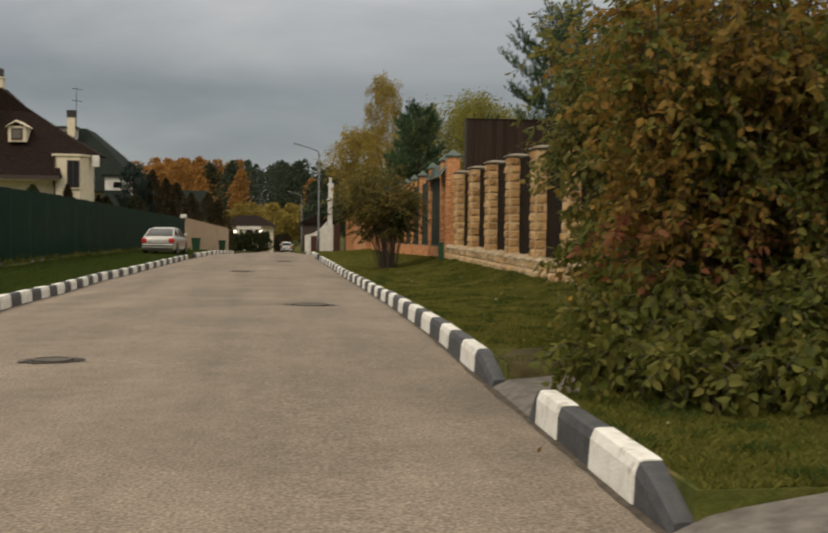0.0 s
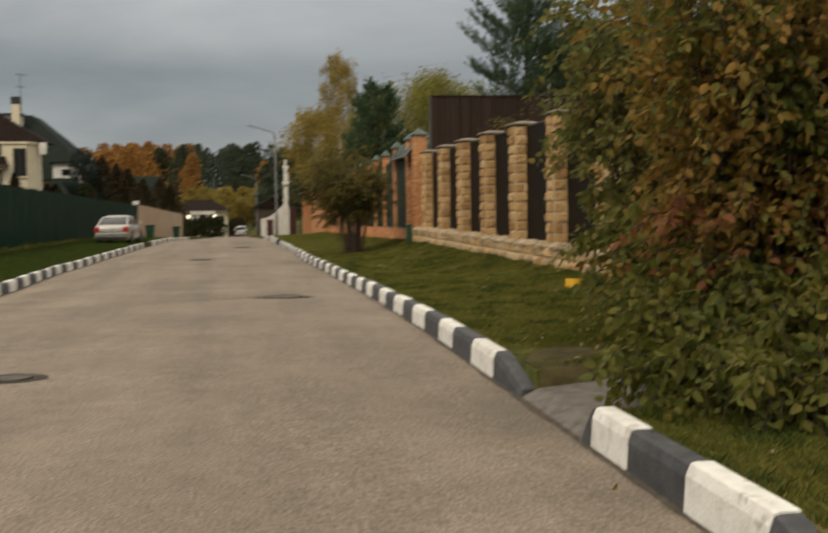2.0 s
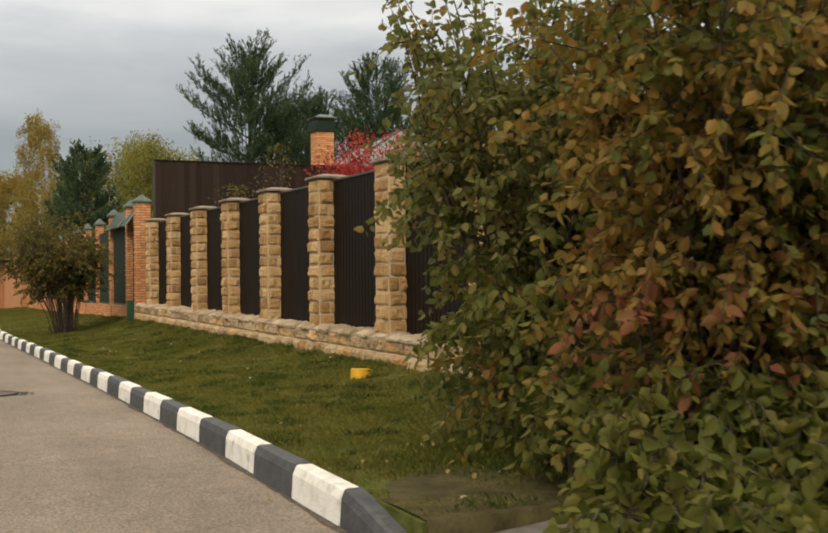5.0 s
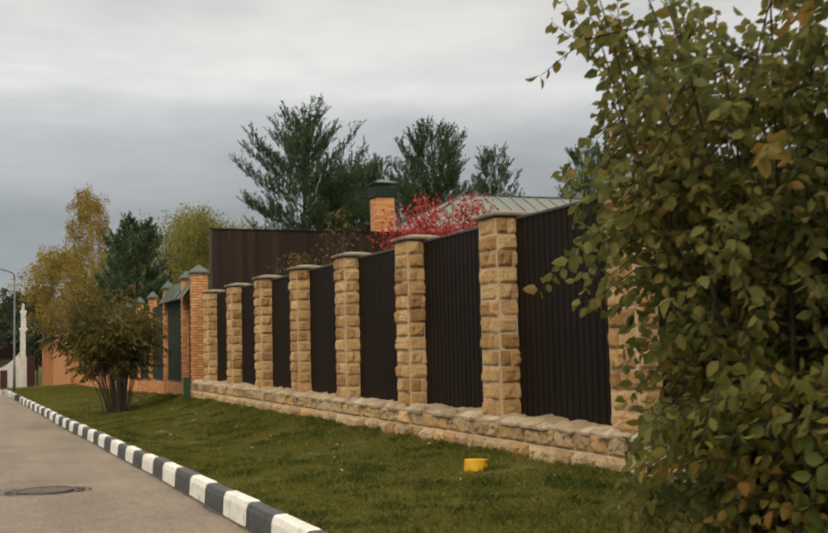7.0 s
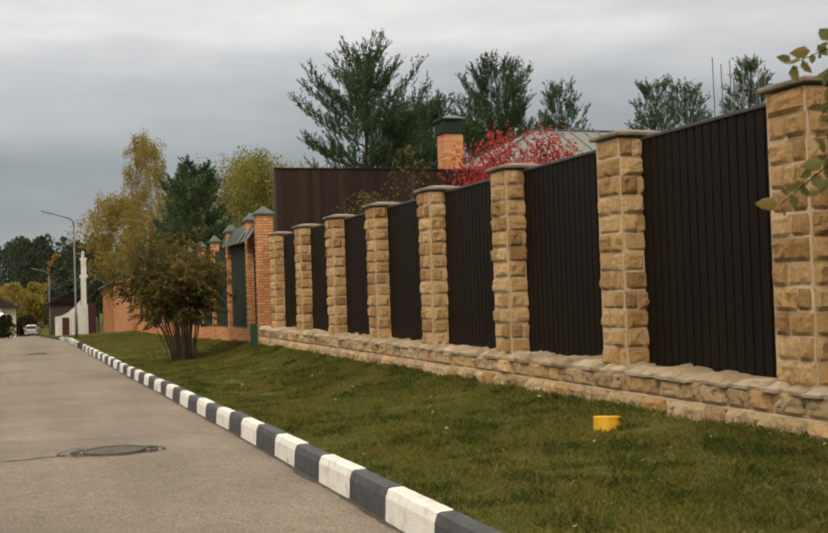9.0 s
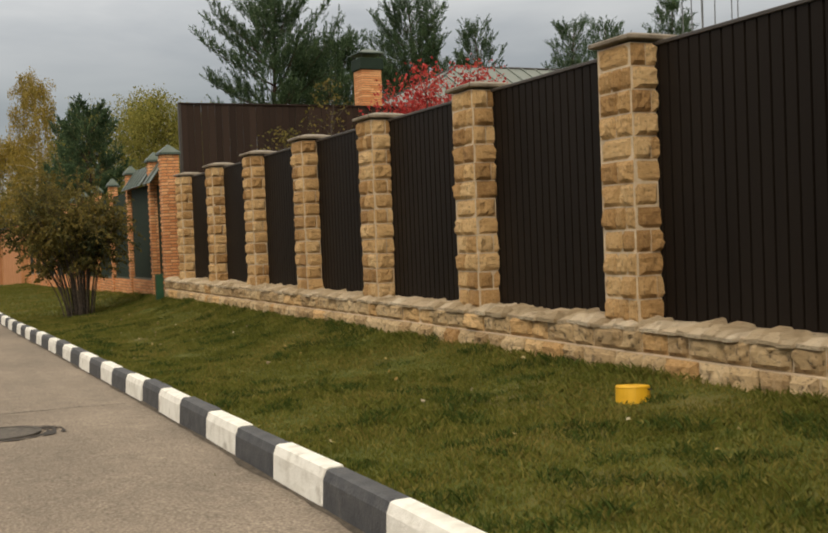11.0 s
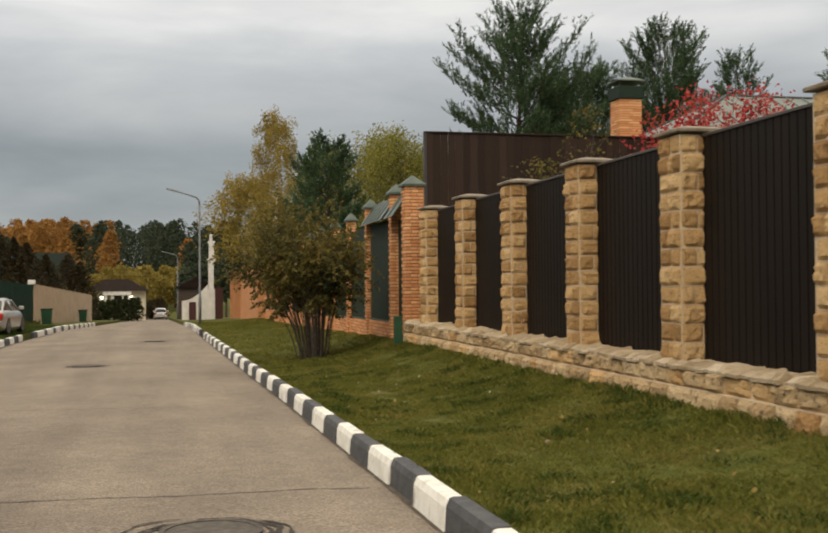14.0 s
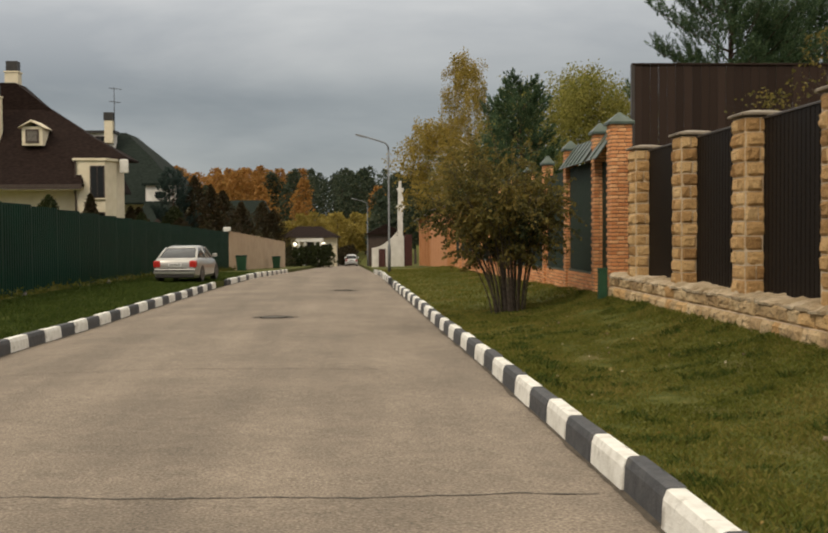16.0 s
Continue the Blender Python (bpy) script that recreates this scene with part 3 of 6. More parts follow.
def gutter():
    """Dirt that has gathered in the angle between the asphalt and the kerb stones."""
    rnd = random.Random(14)
    for line, sign in ((right_kerb, -1), (left_kerb, 1)):
        g = Geo()
        ys = np.arange(-2.0, 60, 0.16)
        for i, y in enumerate(ys):
            y = float(y)
            w = 0.018 + 0.07 * max(0, noise.noise((y * 0.8, sign, 2))) + rnd.uniform(0, 0.022)
            x0, x1 = line(y) + 0.02 * -sign, line(y) + sign * w
            g.v += [(x0, y, road_z(x1, y) + 0.012), (x1, y, road_z(x1, y) + 0.004)]
            if i:
                g.f.append((2 * i - 2, 2 * i, 2 * i + 1, 2 * i - 1))
        structure(part("gutter", g, M["gutter"]), "dark dirt and grit along the foot of the kerb", "gutter")


gutter()

# ---- stone fence ----
def rock_mesh(seed, nx=7, nz=5):
    """A pitched-face block, one by one by one, whose face looks towards -y; x and z from -0.5 to 0.5, y from -0.5 to 0."""
    g = Geo()
    rnd = random.Random(seed)
    skew, lift = rnd.uniform(-0.35, 0.35), rnd.uniform(-0.3, 0.3)
    for k in range(nz + 1):
        for i in range(nx + 1):
            u, w = i / nx - 0.5, k / nz - 0.5
            edge = min((0.5 - abs(u)) * 2.0, (0.5 - abs(w)) * 1.4)
            swell = min(edge / 0.26, 1.0) ** 0.6
            rough = 0.62 + 0.45 * noise.noise((u * 3.1 + seed, w * 2.6, seed * 0.7)) + 0.30 * noise.noise((u * 8 + seed, w * 7, 3.3)) + skew * u + lift * w
            out = 0.0 if edge < 0.01 else swell * min(max(rough, 0.30), 1.15)
            pull = 0.020 * rnd.random() if edge < 0.01 else 0.0
            g.v.append((u * (1 - pull), -0.40 - 0.60 * out, w * (1 - pull)))
    for k in range(nz):
        for i in range(nx):
            a = k * (nx + 1) + i
            g.f.append((a, a + 1, a + nx + 2, a + nx + 1))
    rim = [i for i in range(nx + 1)] + [k * (nx + 1) + nx for k in range(1, nz + 1)] + [nz * (nx + 1) + i for i in range(nx - 1, -1, -1)] + [k * (nx + 1) for k in range(nz - 1, 0, -1)]
    n = len(g.v)
    g.v += [(g.v[i][0], 0.0, g.v[i][2]) for i in rim]
    for q in range(len(rim)):
        r = (q + 1) % len(rim)
        g.f.append((rim[q], n + q, n + r, rim[r]))
    return g


ROCKS = [rock_mesh(50 + s).mesh("stone", M["stone"], smooth=False) for s in range(14)]
ROCKS_PALE = [rock_mesh(90 + s).mesh("stone", M["stone_pale"], smooth=False) for s in range(14)]
rock_rnd = random.Random(11)


def stone(parent, meshes, x, y, z, w, h, facing, depth=0.074):
    """A stone whose back lies at (x, y, z) in its parent; facing: -x, -y, +x or +y as a turn in degrees from -y."""
    ob = new("stone", rock_rnd.choice(meshes))
    ob.parent = parent
    ob.location = (x, y, z)
    ob.rotation_euler = (0, 0, radians(facing))
    ob.scale = (w * rock_rnd.choice((-1, 1)), depth * rock_rnd.uniform(0.88, 1.30), h)
    return ob


FENCE_X, PITCH, PILLAR_W, PILLAR_D = 6.0, 2.945, 0.50, 0.52
PLINTH_TOP, PILLAR_TOP = 0.60, 3.045
PILLARS = [3.165 + PITCH * k for k in range(10)]


def build_stone_fence():
    fence = thing("stone_fence", "sandstone pillar fence with dark brown metal panels", "fence")
    for k, y in enumerate(PILLARS):
        g = Geo().box(0.004, PILLAR_D - 0.004, 0.004, PILLAR_W - 0.004, 0, PILLAR_TOP - PLINTH_TOP)
        core = part("pillar", g, M["mortar"], fence, "rough-faced yellow sandstone pillar")
        core.location = (FENCE_X, y, PLINTH_TOP - 0.02)
        courses = 12
        h = (PILLAR_TOP - PLINTH_TOP) / courses
        seen = [("road", PILLAR_W), ("near", PILLAR_D), ("back", PILLAR_W)] if k > 0 else [("road", PILLAR_W), ("near", PILLAR_D)]
        for c in range(courses):
            z = (c + 0.5) * h
            for face, length in seen:
                pieces = rock_rnd.choice(([1.0], [0.62, 0.38], [0.55, 0.45]) if (c + (face == "near")) % 2 else ([0.38, 0.62], [0.5, 0.5], [0.32, 0.68], [0.42, 0.30, 0.28]))
                if face == "back":
                    pieces = [1.0]
                s = 0.0
                for p in pieces:
                    w = p * length
                    wraps = (c % 2 == 0) == (face == "road")
                    near_end = 0.002 if wraps else 0.018
                    lo, hi = (0.018, length - near_end) if face == "road" else (near_end, length - 0.018) if face == "near" else (0.018, length - 0.018)
                    mid = lo + (s + w / 2) * (hi - lo) / length
                    s += w
                    hh, ww = h - 0.012, w * (hi - lo) / length - 0.011
                    if face == "road":
                        stone(core, ROCKS, 0.034, length - mid, z, ww, hh, -90)
                    elif face == "near":
                        stone(core, ROCKS, mid, 0.034, z, ww, hh, 0)
                    else:
                        stone(core, ROCKS, PILLAR_D - 0.034, mid, z, ww, hh, 90)
        g = Geo()
        a, b, o = PILLAR_D, PILLAR_W, 0.055
        t = PILLAR_TOP - PLINTH_TOP + 0.02
        g.loft([[(-o + i, -o + i, t + z), (a + o - i, -o + i, t + z), (a + o - i, b + o - i, t + z), (-o + i, b + o - i, t + z)] for i, z in ((0.012, 0), (0, 0.010), (0, 0.035), (0.012, 0.047), (0.16, 0.085), (0.22, 0.095))])
        part("cap", g, M["capstone"], core, "weathered grey-brown cap slab")
    # sheets between the pillars
    for k in range(len(PILLARS)):
        y0 = PILLARS[k] + PILLAR_W
        y1 = (PILLARS[k + 1] if k + 1 < len(PILLARS) else 31.2) + 0.03
        if k + 1 == len(PILLARS):
            y1 = 31.25
        y0 -= 0.03
        g = Geo()
        period, x0 = 0.135, FENCE_X + 0.26
        prof, y = [], y0
        while y < y1 - 0.001:
            for dy, dx in ((0.0, 0.0), (0.111, 0.0), (0.114, 0.030), (0.131, 0.030)):
                if y + dy < y1:
                    prof.append((y + dy, x0 + dx))
            y += period
        prof.append((y1, x0))
        z0, z1 = PLINTH_TOP - 0.005, PILLAR_TOP - 0.035
        n = len(prof)
        for z in (z0, z1):
            g.v += [(x, y, z) for y, x in prof]
        for z in (z0, z1):
            g.v += [(x + 0.004, y, z) for y, x in prof]
        for i in range(n - 1):
            g.f.append((i + 1, i, n + i, n + i + 1))
            g.f.append((2 * n + i, 2 * n + i + 1, 3 * n + i + 1, 3 * n + i))
            g.f.append((n + i + 1, n + i, 3 * n + i, 3 * n + i + 1))
        sheet = part("sheet_panel", g, M["brown_sheet"], fence, "dark brown corrugated metal sheet")
        part("top_trim", Geo().box(x0 - 0.018, x0 + 0.04, y0 + 0.03, y1 - 0.03, z1 - 0.015, z1 + 0.018, 0.004), M["brown_trim"], sheet, "thin grey-brown edge strip")
        part("back_rail", Geo().box(x0 + 0.035, x0 + 0.075, y0, y1, z1 - 0.35, z1 - 0.31), M["brown_sheet"], sheet)
    # plinth with two courses of stones
    y0, y1 = 2.6, 31.2
    g = Geo().box(FENCE_X - 0.10, FENCE_X + 0.42, y0, y1, -0.30, PLINTH_TOP - 0.07)
    g.box(FENCE_X - 0.165, FENCE_X - 0.11, y0, y1, -0.30, 0.345)
    g.box(FENCE_X - 0.128, FENCE_X - 0.105, y0, y1, 0.34, 0.53)
    plinth = part("plinth", g, M["mortar"], fence, "low wall of pale rough sandstone blocks")
    for row, (za, zb, x) in enumerate(((0.11, 0.345, FENCE_X - 0.125), (0.345, 0.550, FENCE_X - 0.095))):
        y = y0
        while y < y1 - 0.1:
            w = min(rock_rnd.uniform(0.24, 0.52), y1 - y)
            meshes = ROCKS_PALE if rock_rnd.random() < 0.85 else ROCKS
            stone(plinth, meshes, x, y + w / 2, (za + zb) / 2, w - 0.014, zb - za - 0.014, -90, 0.112 if row == 0 else 0.092)
            y += w
    # rough flat stones laid along the top, the ridges of their broken backs across the wall
    bed = part("coping_bed", Geo().box(FENCE_X - 0.13, FENCE_X + 0.42, y0, y1, 0.50, 0.562), M["mortar"], plinth, "pale mortar bed")
    rnd = random.Random(3)
    slabs = []
    for q in range(10):
        g = Geo()
        nx, ny = 6, 4
        for k in range(ny + 1):
            for i in range(nx + 1):
                u, w = i / nx, k / ny
                e = min(u * 3, w * 2.2, (1 - w) * 2.2, 1.0)
                z = 0.45 + 0.55 * min(e, 1) ** 0.5 + (0.75 * noise.noise((u * 2.2 + q, w * 5 + q, 1.7)) + 0.40 * noise.noise((u * 6, w * 9, q + 0.4)) if e > 0 else 0)
                g.v.append((u + (0.05 * noise.noise((w * 4, q, 2.0)) if i == 0 else 0), w * 0.985, z))
        for k in range(ny):
            for i in range(nx):
                a = k * (nx + 1) + i
                g.f.append((a, a + 1, a + nx + 2, a + nx + 1))
        rim = [i for i in range(nx + 1)] + [k * (nx + 1) + nx for k in range(1, ny + 1)] + [ny * (nx + 1) + i for i in range(nx - 1, -1, -1)] + [k * (nx + 1) for k in range(ny - 1, 0, -1)]
        n = len(g.v)
        g.v += [(g.v[i][0], g.v[i][1], 0.0) for i in rim]
        for a in range(len(rim)):
            b = (a + 1) % len(rim)
            g.f.append((rim[a], n + a, n + b, rim[b]))
        slabs.append(g.mesh("coping_stone", M["coping"]))
    y = y0
    while y < y1 - 0.08:
        w = min(rnd.uniform(0.10, 0.24), y1 - y)
        ob = new("coping_stone", rnd.choice(slabs))
        ob.parent = bed
        ob.location = (FENCE_X - 0.165 + rnd.uniform(-0.045, 0.03), y, 0.530)
        ob.scale = (0.60, w, rnd.uniform(0.055, 0.095))
        ob.rotation_euler = (rnd.uniform(-0.09, 0.09), rnd.uniform(-0.04, 0.02), rnd.uniform(-0.06, 0.06))
        y += w


build_stone_fence()


# ---- brick fence and gate ----
BRICK = Geo().box(-0.125, 0.125, -0.058, 0.058, -0.0325, 0.0325, 0.006).mesh("brick", M["brick"])


def brick_post(parent, x, y, w, z0, z1, single):
    """A square post with its near road-side corner at (x, y)."""
    core = part("post", Geo().box(x + 0.012, x + w - 0.012, y + 0.012, y + w - 0.012, z0, z1), M["brick_mortar_shaded"], parent, "orange brick post")
    g = Geo()
    n = int((z1 - z0) / 0.077)
    h = (z1 - z0) / n
    a = 0.116
    for c in range(n):
        z = z0 + (c + 0.5) * h
        if single:
            for i in range(4):
                long = w - a - 0.008
                mid = long / 2 if c % 2 else long / 2 + a + 0.008
                for half in (-1, 1):
                    m = mid + half * (long / 4 + 0.002)
                    px, py, rz = ((m, a / 2, 0), (w - a / 2, m, 90), (w - m, w - a / 2, 0), (a / 2, w - m, 90))[i]
                    if i == 2:
                        continue
                    ob = new("brick", BRICK)
                    ob.parent = core
                    ob.location, ob.rotation_euler = (x + px, y + py, z), (0, 0, radians(rz))
                    ob.scale = ((long / 2 - 0.008) / 0.25, 1, (h - 0.017) / 0.065)
        else:
            k = w / 2
            for px in (0, k):
                for py in (0, k):
                    g.box(x + px + 0.004, x + px + k - 0.004, y + py + 0.004, y + py + k - 0.004, z - h / 2 + 0.008, z + h / 2 - 0.008)
    if not single:
        part("brickwork", g, M["brick_joined"], core)
    o = 0.05
    cap = Geo().loft([[(x - o + i, y - o + i, z1 + z), (x + w + o - i, y - o + i, z1 + z), (x + w + o - i, y + w + o - i, z1 + z), (x - o + i, y + w + o - i, z1 + z)] for i, z in ((0, 0), (0, 0.05), (min(0.24, w / 2 + 0.02), 0.25), (min(0.26, w / 2 + 0.03), 0.26))])
    part("cap", cap, M["green_metal"], core, "grey-green pyramid metal cap")
    return core


def build_brick_fence():
    fence = thing("brick_fence", "orange brick fence with dark green panels", "fence")
    brick_post(fence, 5.90, 31.25, 0.44, -0.1, 3.68, True)
    brick_post(fence, 5.90, 32.85, 0.34, -0.2, 3.62, True)
    posts = [36.1, 39.3] + [42.5 + 3.2 * k for k in range(9)]
    for i, y in enumerate(posts):
        brick_post(fence, 5.88, y, 0.32 if i == 0 else 0.27, fence_foot(y) - 0.2, 3.50 - 0.012 * (y - 36.1) - (0 if i == 0 else 0.12), i == 0)
    ends = [32.85] + posts
    for i in range(len(ends) - 1):
        y0, y1 = ends[i] + (0.33 if i < 2 else 0.26), ends[i + 1] + 0.02
        zb, zt = fence_foot(y1) - 0.2, 0.50 - 0.012 * (y1 - 36)
        g = Geo()
        n = int((zt - zb) / 0.08)
        for c in range(n):
            z = zb + (c + 0.5) * (zt - zb) / n
            y = y0 - (0.12 if c % 2 else 0)
            while y < y1:
                a, b = max(y, y0), min(y + 0.25, y1)
                if b - a > 0.03:
                    g.box(5.93, 6.2, a + 0.005, b - 0.005, z - 0.034, z + 0.034)
                y += 0.26
        part("low_wall", g, M["brick_joined"], fence, "low orange brick wall")
        part("wall_core", Geo().box(5.945, 6.19, y0, y1, zb, zt - 0.01), M["brick_mortar_shaded"], fence)
        y = y0 + 0.01
        top = 3.05 - 0.012 * (y1 - 36)
        rings = []
        while y < y1 - 0.02:
            for yy, x in ((y, 5.98), (y + 0.17, 5.98), (y + 0.18, 5.998), (y + 0.19, 5.998)):
                if yy < y1:
                    rings.append([(x, yy, zt), (x + 0.02, yy, zt), (x + 0.02, yy, top), (x, yy, top)])
            y += 0.2
        g = Geo().loft(rings)
        part("sheet_panel", g, M["green_panel"], fence, "dark green sheet panel")
        part("panel_rail", Geo().box(5.96, 6.02, y0, y1, zt, zt + 0.05), M["green_metal"], fence)
    # wicket gate and its canopies
    part("wicket_door", Geo().box(6.08, 6.13, 31.81, 32.85, 0.1, 3.0, 0.006), M["green_panel"], fence, "dark green wicket door")
    for y0, y1 in ((31.83, 32.83), (33.23, 36.08)):
        g = Geo()
        g.loft([[(5.70, y, 3.02), (5.725, y, 3.01), (6.12, y, 3.56), (6.40, y, 3.16), (6.40, y, 3.20), (6.12, y, 3.60)] for y in (y0, y1)])
        can = part("canopy", g, M["green_metal"], fence, "sloping grey-green metal canopy")
        n = max(int((y1 - y0) / 0.45), 2)
        for i in range(1, n):
            y = y0 + (y1 - y0) * i / n
            part("seam", Geo().loft([[(5.71, yy, 3.025), (6.12, yy, 3.59), (6.12, yy, 3.625), (5.69, yy, 3.05)] for yy in (y - 0.012, y + 0.012)]), M["green_metal"], can)
    box = thing("meter_cabinet", "narrow green metal cabinet beside the brick gate post", "cabinet", (5.60, 31.02, fence_foot(31)))
    part("body", Geo().box(0, 0.17, 0, 0.16, -0.05, 0.56, 0.008), M["green_box"], box)
    part("lid", Geo().box(-0.012, 0.182, -0.012, 0.172, 0.562, 0.585, 0.006), M["green_box"], box)
    part("door", Geo().box(0.014, 0.156, -0.010, -0.002, 0.03, 0.53), M["green_box"], box)


build_brick_fence()


def build_tall_boards():
    fence = thing("board_screen", "tall dark brown board screen behind the stone fence", "fence")
    rnd = random.Random(8)
    x = 6.82
    boards = Geo().box(0, 1, 0, 0.025, 0, 1).mesh("board", M["wood"])
    while x < 15.2:
        w = 0.19
        ob = new("board", boards)
        ob.parent = fence
        ob.location = (x, 33.0 + rnd.choice((0, 0.012)), 0.1)
        ob.scale = (w - 0.008, 1, 5.06)
        x += w
    part("top_rail", Geo().box(6.78, 15.2, 32.97, 33.07, 5.16, 5.20, 0.005), M["wood"], fence)
    part("back_rail", Geo().box(6.82, 15.2, 33.05, 33.10, 3.3, 3.4), M["wood"], fence)
    part("end_post", Geo().box(6.77, 6.84, 32.98, 33.09, 0.0, 5.18, 0.005), M["brown_trim"], fence)


build_tall_boards()


def build_right_house():
    house = thing("garden_house", "low house with a grey-green seam metal roof", "house")
    x0, x1, y0, y1, ze, zr = 13.6, 27.0, 33.6, 40.5, 5.25, 7.1
    part("wall", Geo().box(x0 + 0.5, x1 - 0.5, y0 + 0.5, y1 - 0.5, 0, ze + 0.05), M["cream"], house)
    ym = (y0 + y1) / 2
    a, b = x0 + 3.6, x1 - 3.6
    g = Geo()
    g.v = [(x0, y0, ze), (x1, y0, ze), (x1, y1, ze), (x0, y1, ze), (a, ym, zr), (b, ym, zr)]
    g.f = [(0, 1, 5, 4), (1, 2, 5), (2, 3, 4, 5), (3, 0, 4), (3, 2, 1, 0)]
    roof = part("roof", g, M["roof_grey"], house, "grey-green standing seam roof")
    g = Geo()
    for i in range(1, 24):
        x = x0 + (x1 - x0) * i / 24
        s = min((x - x0) / (a - x0), (x1 - x) / (x1 - b), 1)
        zt, yt = ze + (zr - ze) * s, y0 + (ym - y0) * s
        g.loft([[(x - 0.02, y0, ze), (x + 0.02, y0, ze), (x + 0.02, y0, ze + 0.04), (x - 0.02, y0, ze + 0.04)], [(x - 0.02, yt, zt), (x + 0.02, yt, zt), (x + 0.02, yt, zt + 0.04), (x - 0.02, yt, zt + 0.04)]])
    part("seam", g, M["roof_grey"], roof)
    g = Geo()
    for p, q in (((x0, y0, ze), (a, ym, zr)), ((a, ym, zr), (b, ym, zr)), ((x0, y1, ze), (a, ym, zr)), ((b, ym, zr), (x1, y0, ze))):
        g.tube([p, q], 0.05, 5)
    part("ridge", g, M["dark"], roof)
    part("eave_board", Geo().box(x0 - 0.02, x1 + 0.02, y0 - 0.03, y0 + 0.02, ze - 0.16, ze + 0.01), M["brown_trim"], house)
    chimney = thing("brick_chimney", "orange brick chimney with a dark green hood", "chimney", (13.88, 37.4, 0))
    chimney.scale = (0.82, 0.82, 1)
    core = part("stack", Geo().box(0.01, 0.85, 0.01, 0.85, 0, 6.98), M["brick_mortar_shaded"], chimney)
    g = Geo()
    for c in range(46):
        z = 3.5 + c * 0.0757
        o = 0.10 if c % 2 else -0.05
        for px, qx in ((0, 0.40 + o), (0.408 + o, 0.86)):
            for py, qy in ((0, 0.40 + o), (0.408 + o, 0.86)):
                g.box(px, qx, py, qy, z, z + 0.062)
    part("brickwork", g, M["brick_joined"], core)
    part("collar", Geo().box(-0.07, 0.93, -0.07, 0.93, 6.98, 7.36, 0.02), M["green_panel"], chimney, "dark green metal collar")
    for px in (0.0, 0.82):
        for py in (0.0, 0.82):
            part("hood_leg", Geo().box(px, px + 0.04, py, py + 0.04, 7.34, 7.52), M["dark"], chimney)
    g = Geo().loft([[(-0.14 + i, -0.14 + i, z), (1.0 - i, -0.14 + i, z), (1.0 - i, 1.0 - i, z), (-0.14 + i, 1.0 - i, z)] for i, z in ((0, 7.50), (0, 7.53), (0.42, 7.68), (0.5, 7.69))])
    part("hood", g, M["green_metal"], chimney, "grey-green pyramid hood")


build_right_house()


def build_bucket():
    x, y = 5.13, 10.92
    z = lawn(x, y)
    t = thing("bucket", "upturned yellow plastic tub lying in the grass", "bucket", (x, y, z))
    t.rotation_euler = (radians(-4), radians(3), 0)
    rings = []
    for r, h in ((0.130, -0.04), (0.129, 0.06), (0.127, 0.118), (0.122, 0.126), (0.114, 0.124)):
        rings.append([(r * math.cos(2 * math.pi * i / 28), r * math.sin(2 * math.pi * i / 28), h) for i in range(28)])
    part("shell", Geo().loft(rings), M["yellow"], t, smooth=False)
    part("lip", Geo().loft([[(r * math.cos(2 * math.pi * i / 28), r * math.sin(2 * math.pi * i / 28), h) for i in range(28)] for r, h in ((0.1285, 0.106), (0.1305, 0.109), (0.130, 0.117), (0.124, 0.121))]), M["yellow"], t)
    part("handle_hole", Geo().box(0.05, 0.085, -0.125, -0.100, 0.092, 0.102), M["dark"], t, "dark handle slot")


build_bucket()

# ---- leaves ----
def leaf_cloud(points, size, rng, droop=0.5, width=0.62, vary=0.35, along=None):
    """One mesh of small folded leaves at the points (n x 3)."""
    pts = np.asarray(points, float)
    n = len(pts)
    down = np.array([0, 0, -1.0])
    d = rng.normal(size=(n, 3)) * (1 - droop) + down * droop
    if along is not None:
        d += along * 0.6
    d /= np.linalg.norm(d, axis=1, keepdims=True)
    s = np.cross(d, rng.normal(size=(n, 3)))
    s /= np.linalg.norm(s, axis=1, keepdims=True)
    up = np.cross(s, d)
    L = size * (1 + vary * rng.uniform(-1, 1, n))[:, None]
    W = L * width * 0.5
    v = np.empty((n, 6, 3))
    v[:, 0] = pts
    v[:, 1] = pts + d * L * 0.30 + s * W + up * W * 0.35
    v[:, 2] = pts + d * L * 0.68 + s * W * 0.78 + up * W * 0.25
    v[:, 3] = pts + d * L - up * L * 0.10
    v[:, 4] = pts + d * L * 0.68 - s * W * 0.78 + up * W * 0.25
    v[:, 5] = pts + d * L * 0.30 - s * W + up * W * 0.35
    return v.reshape(-1, 3), 6, [(0, 1, 2, 3), (0, 3, 4, 5)]


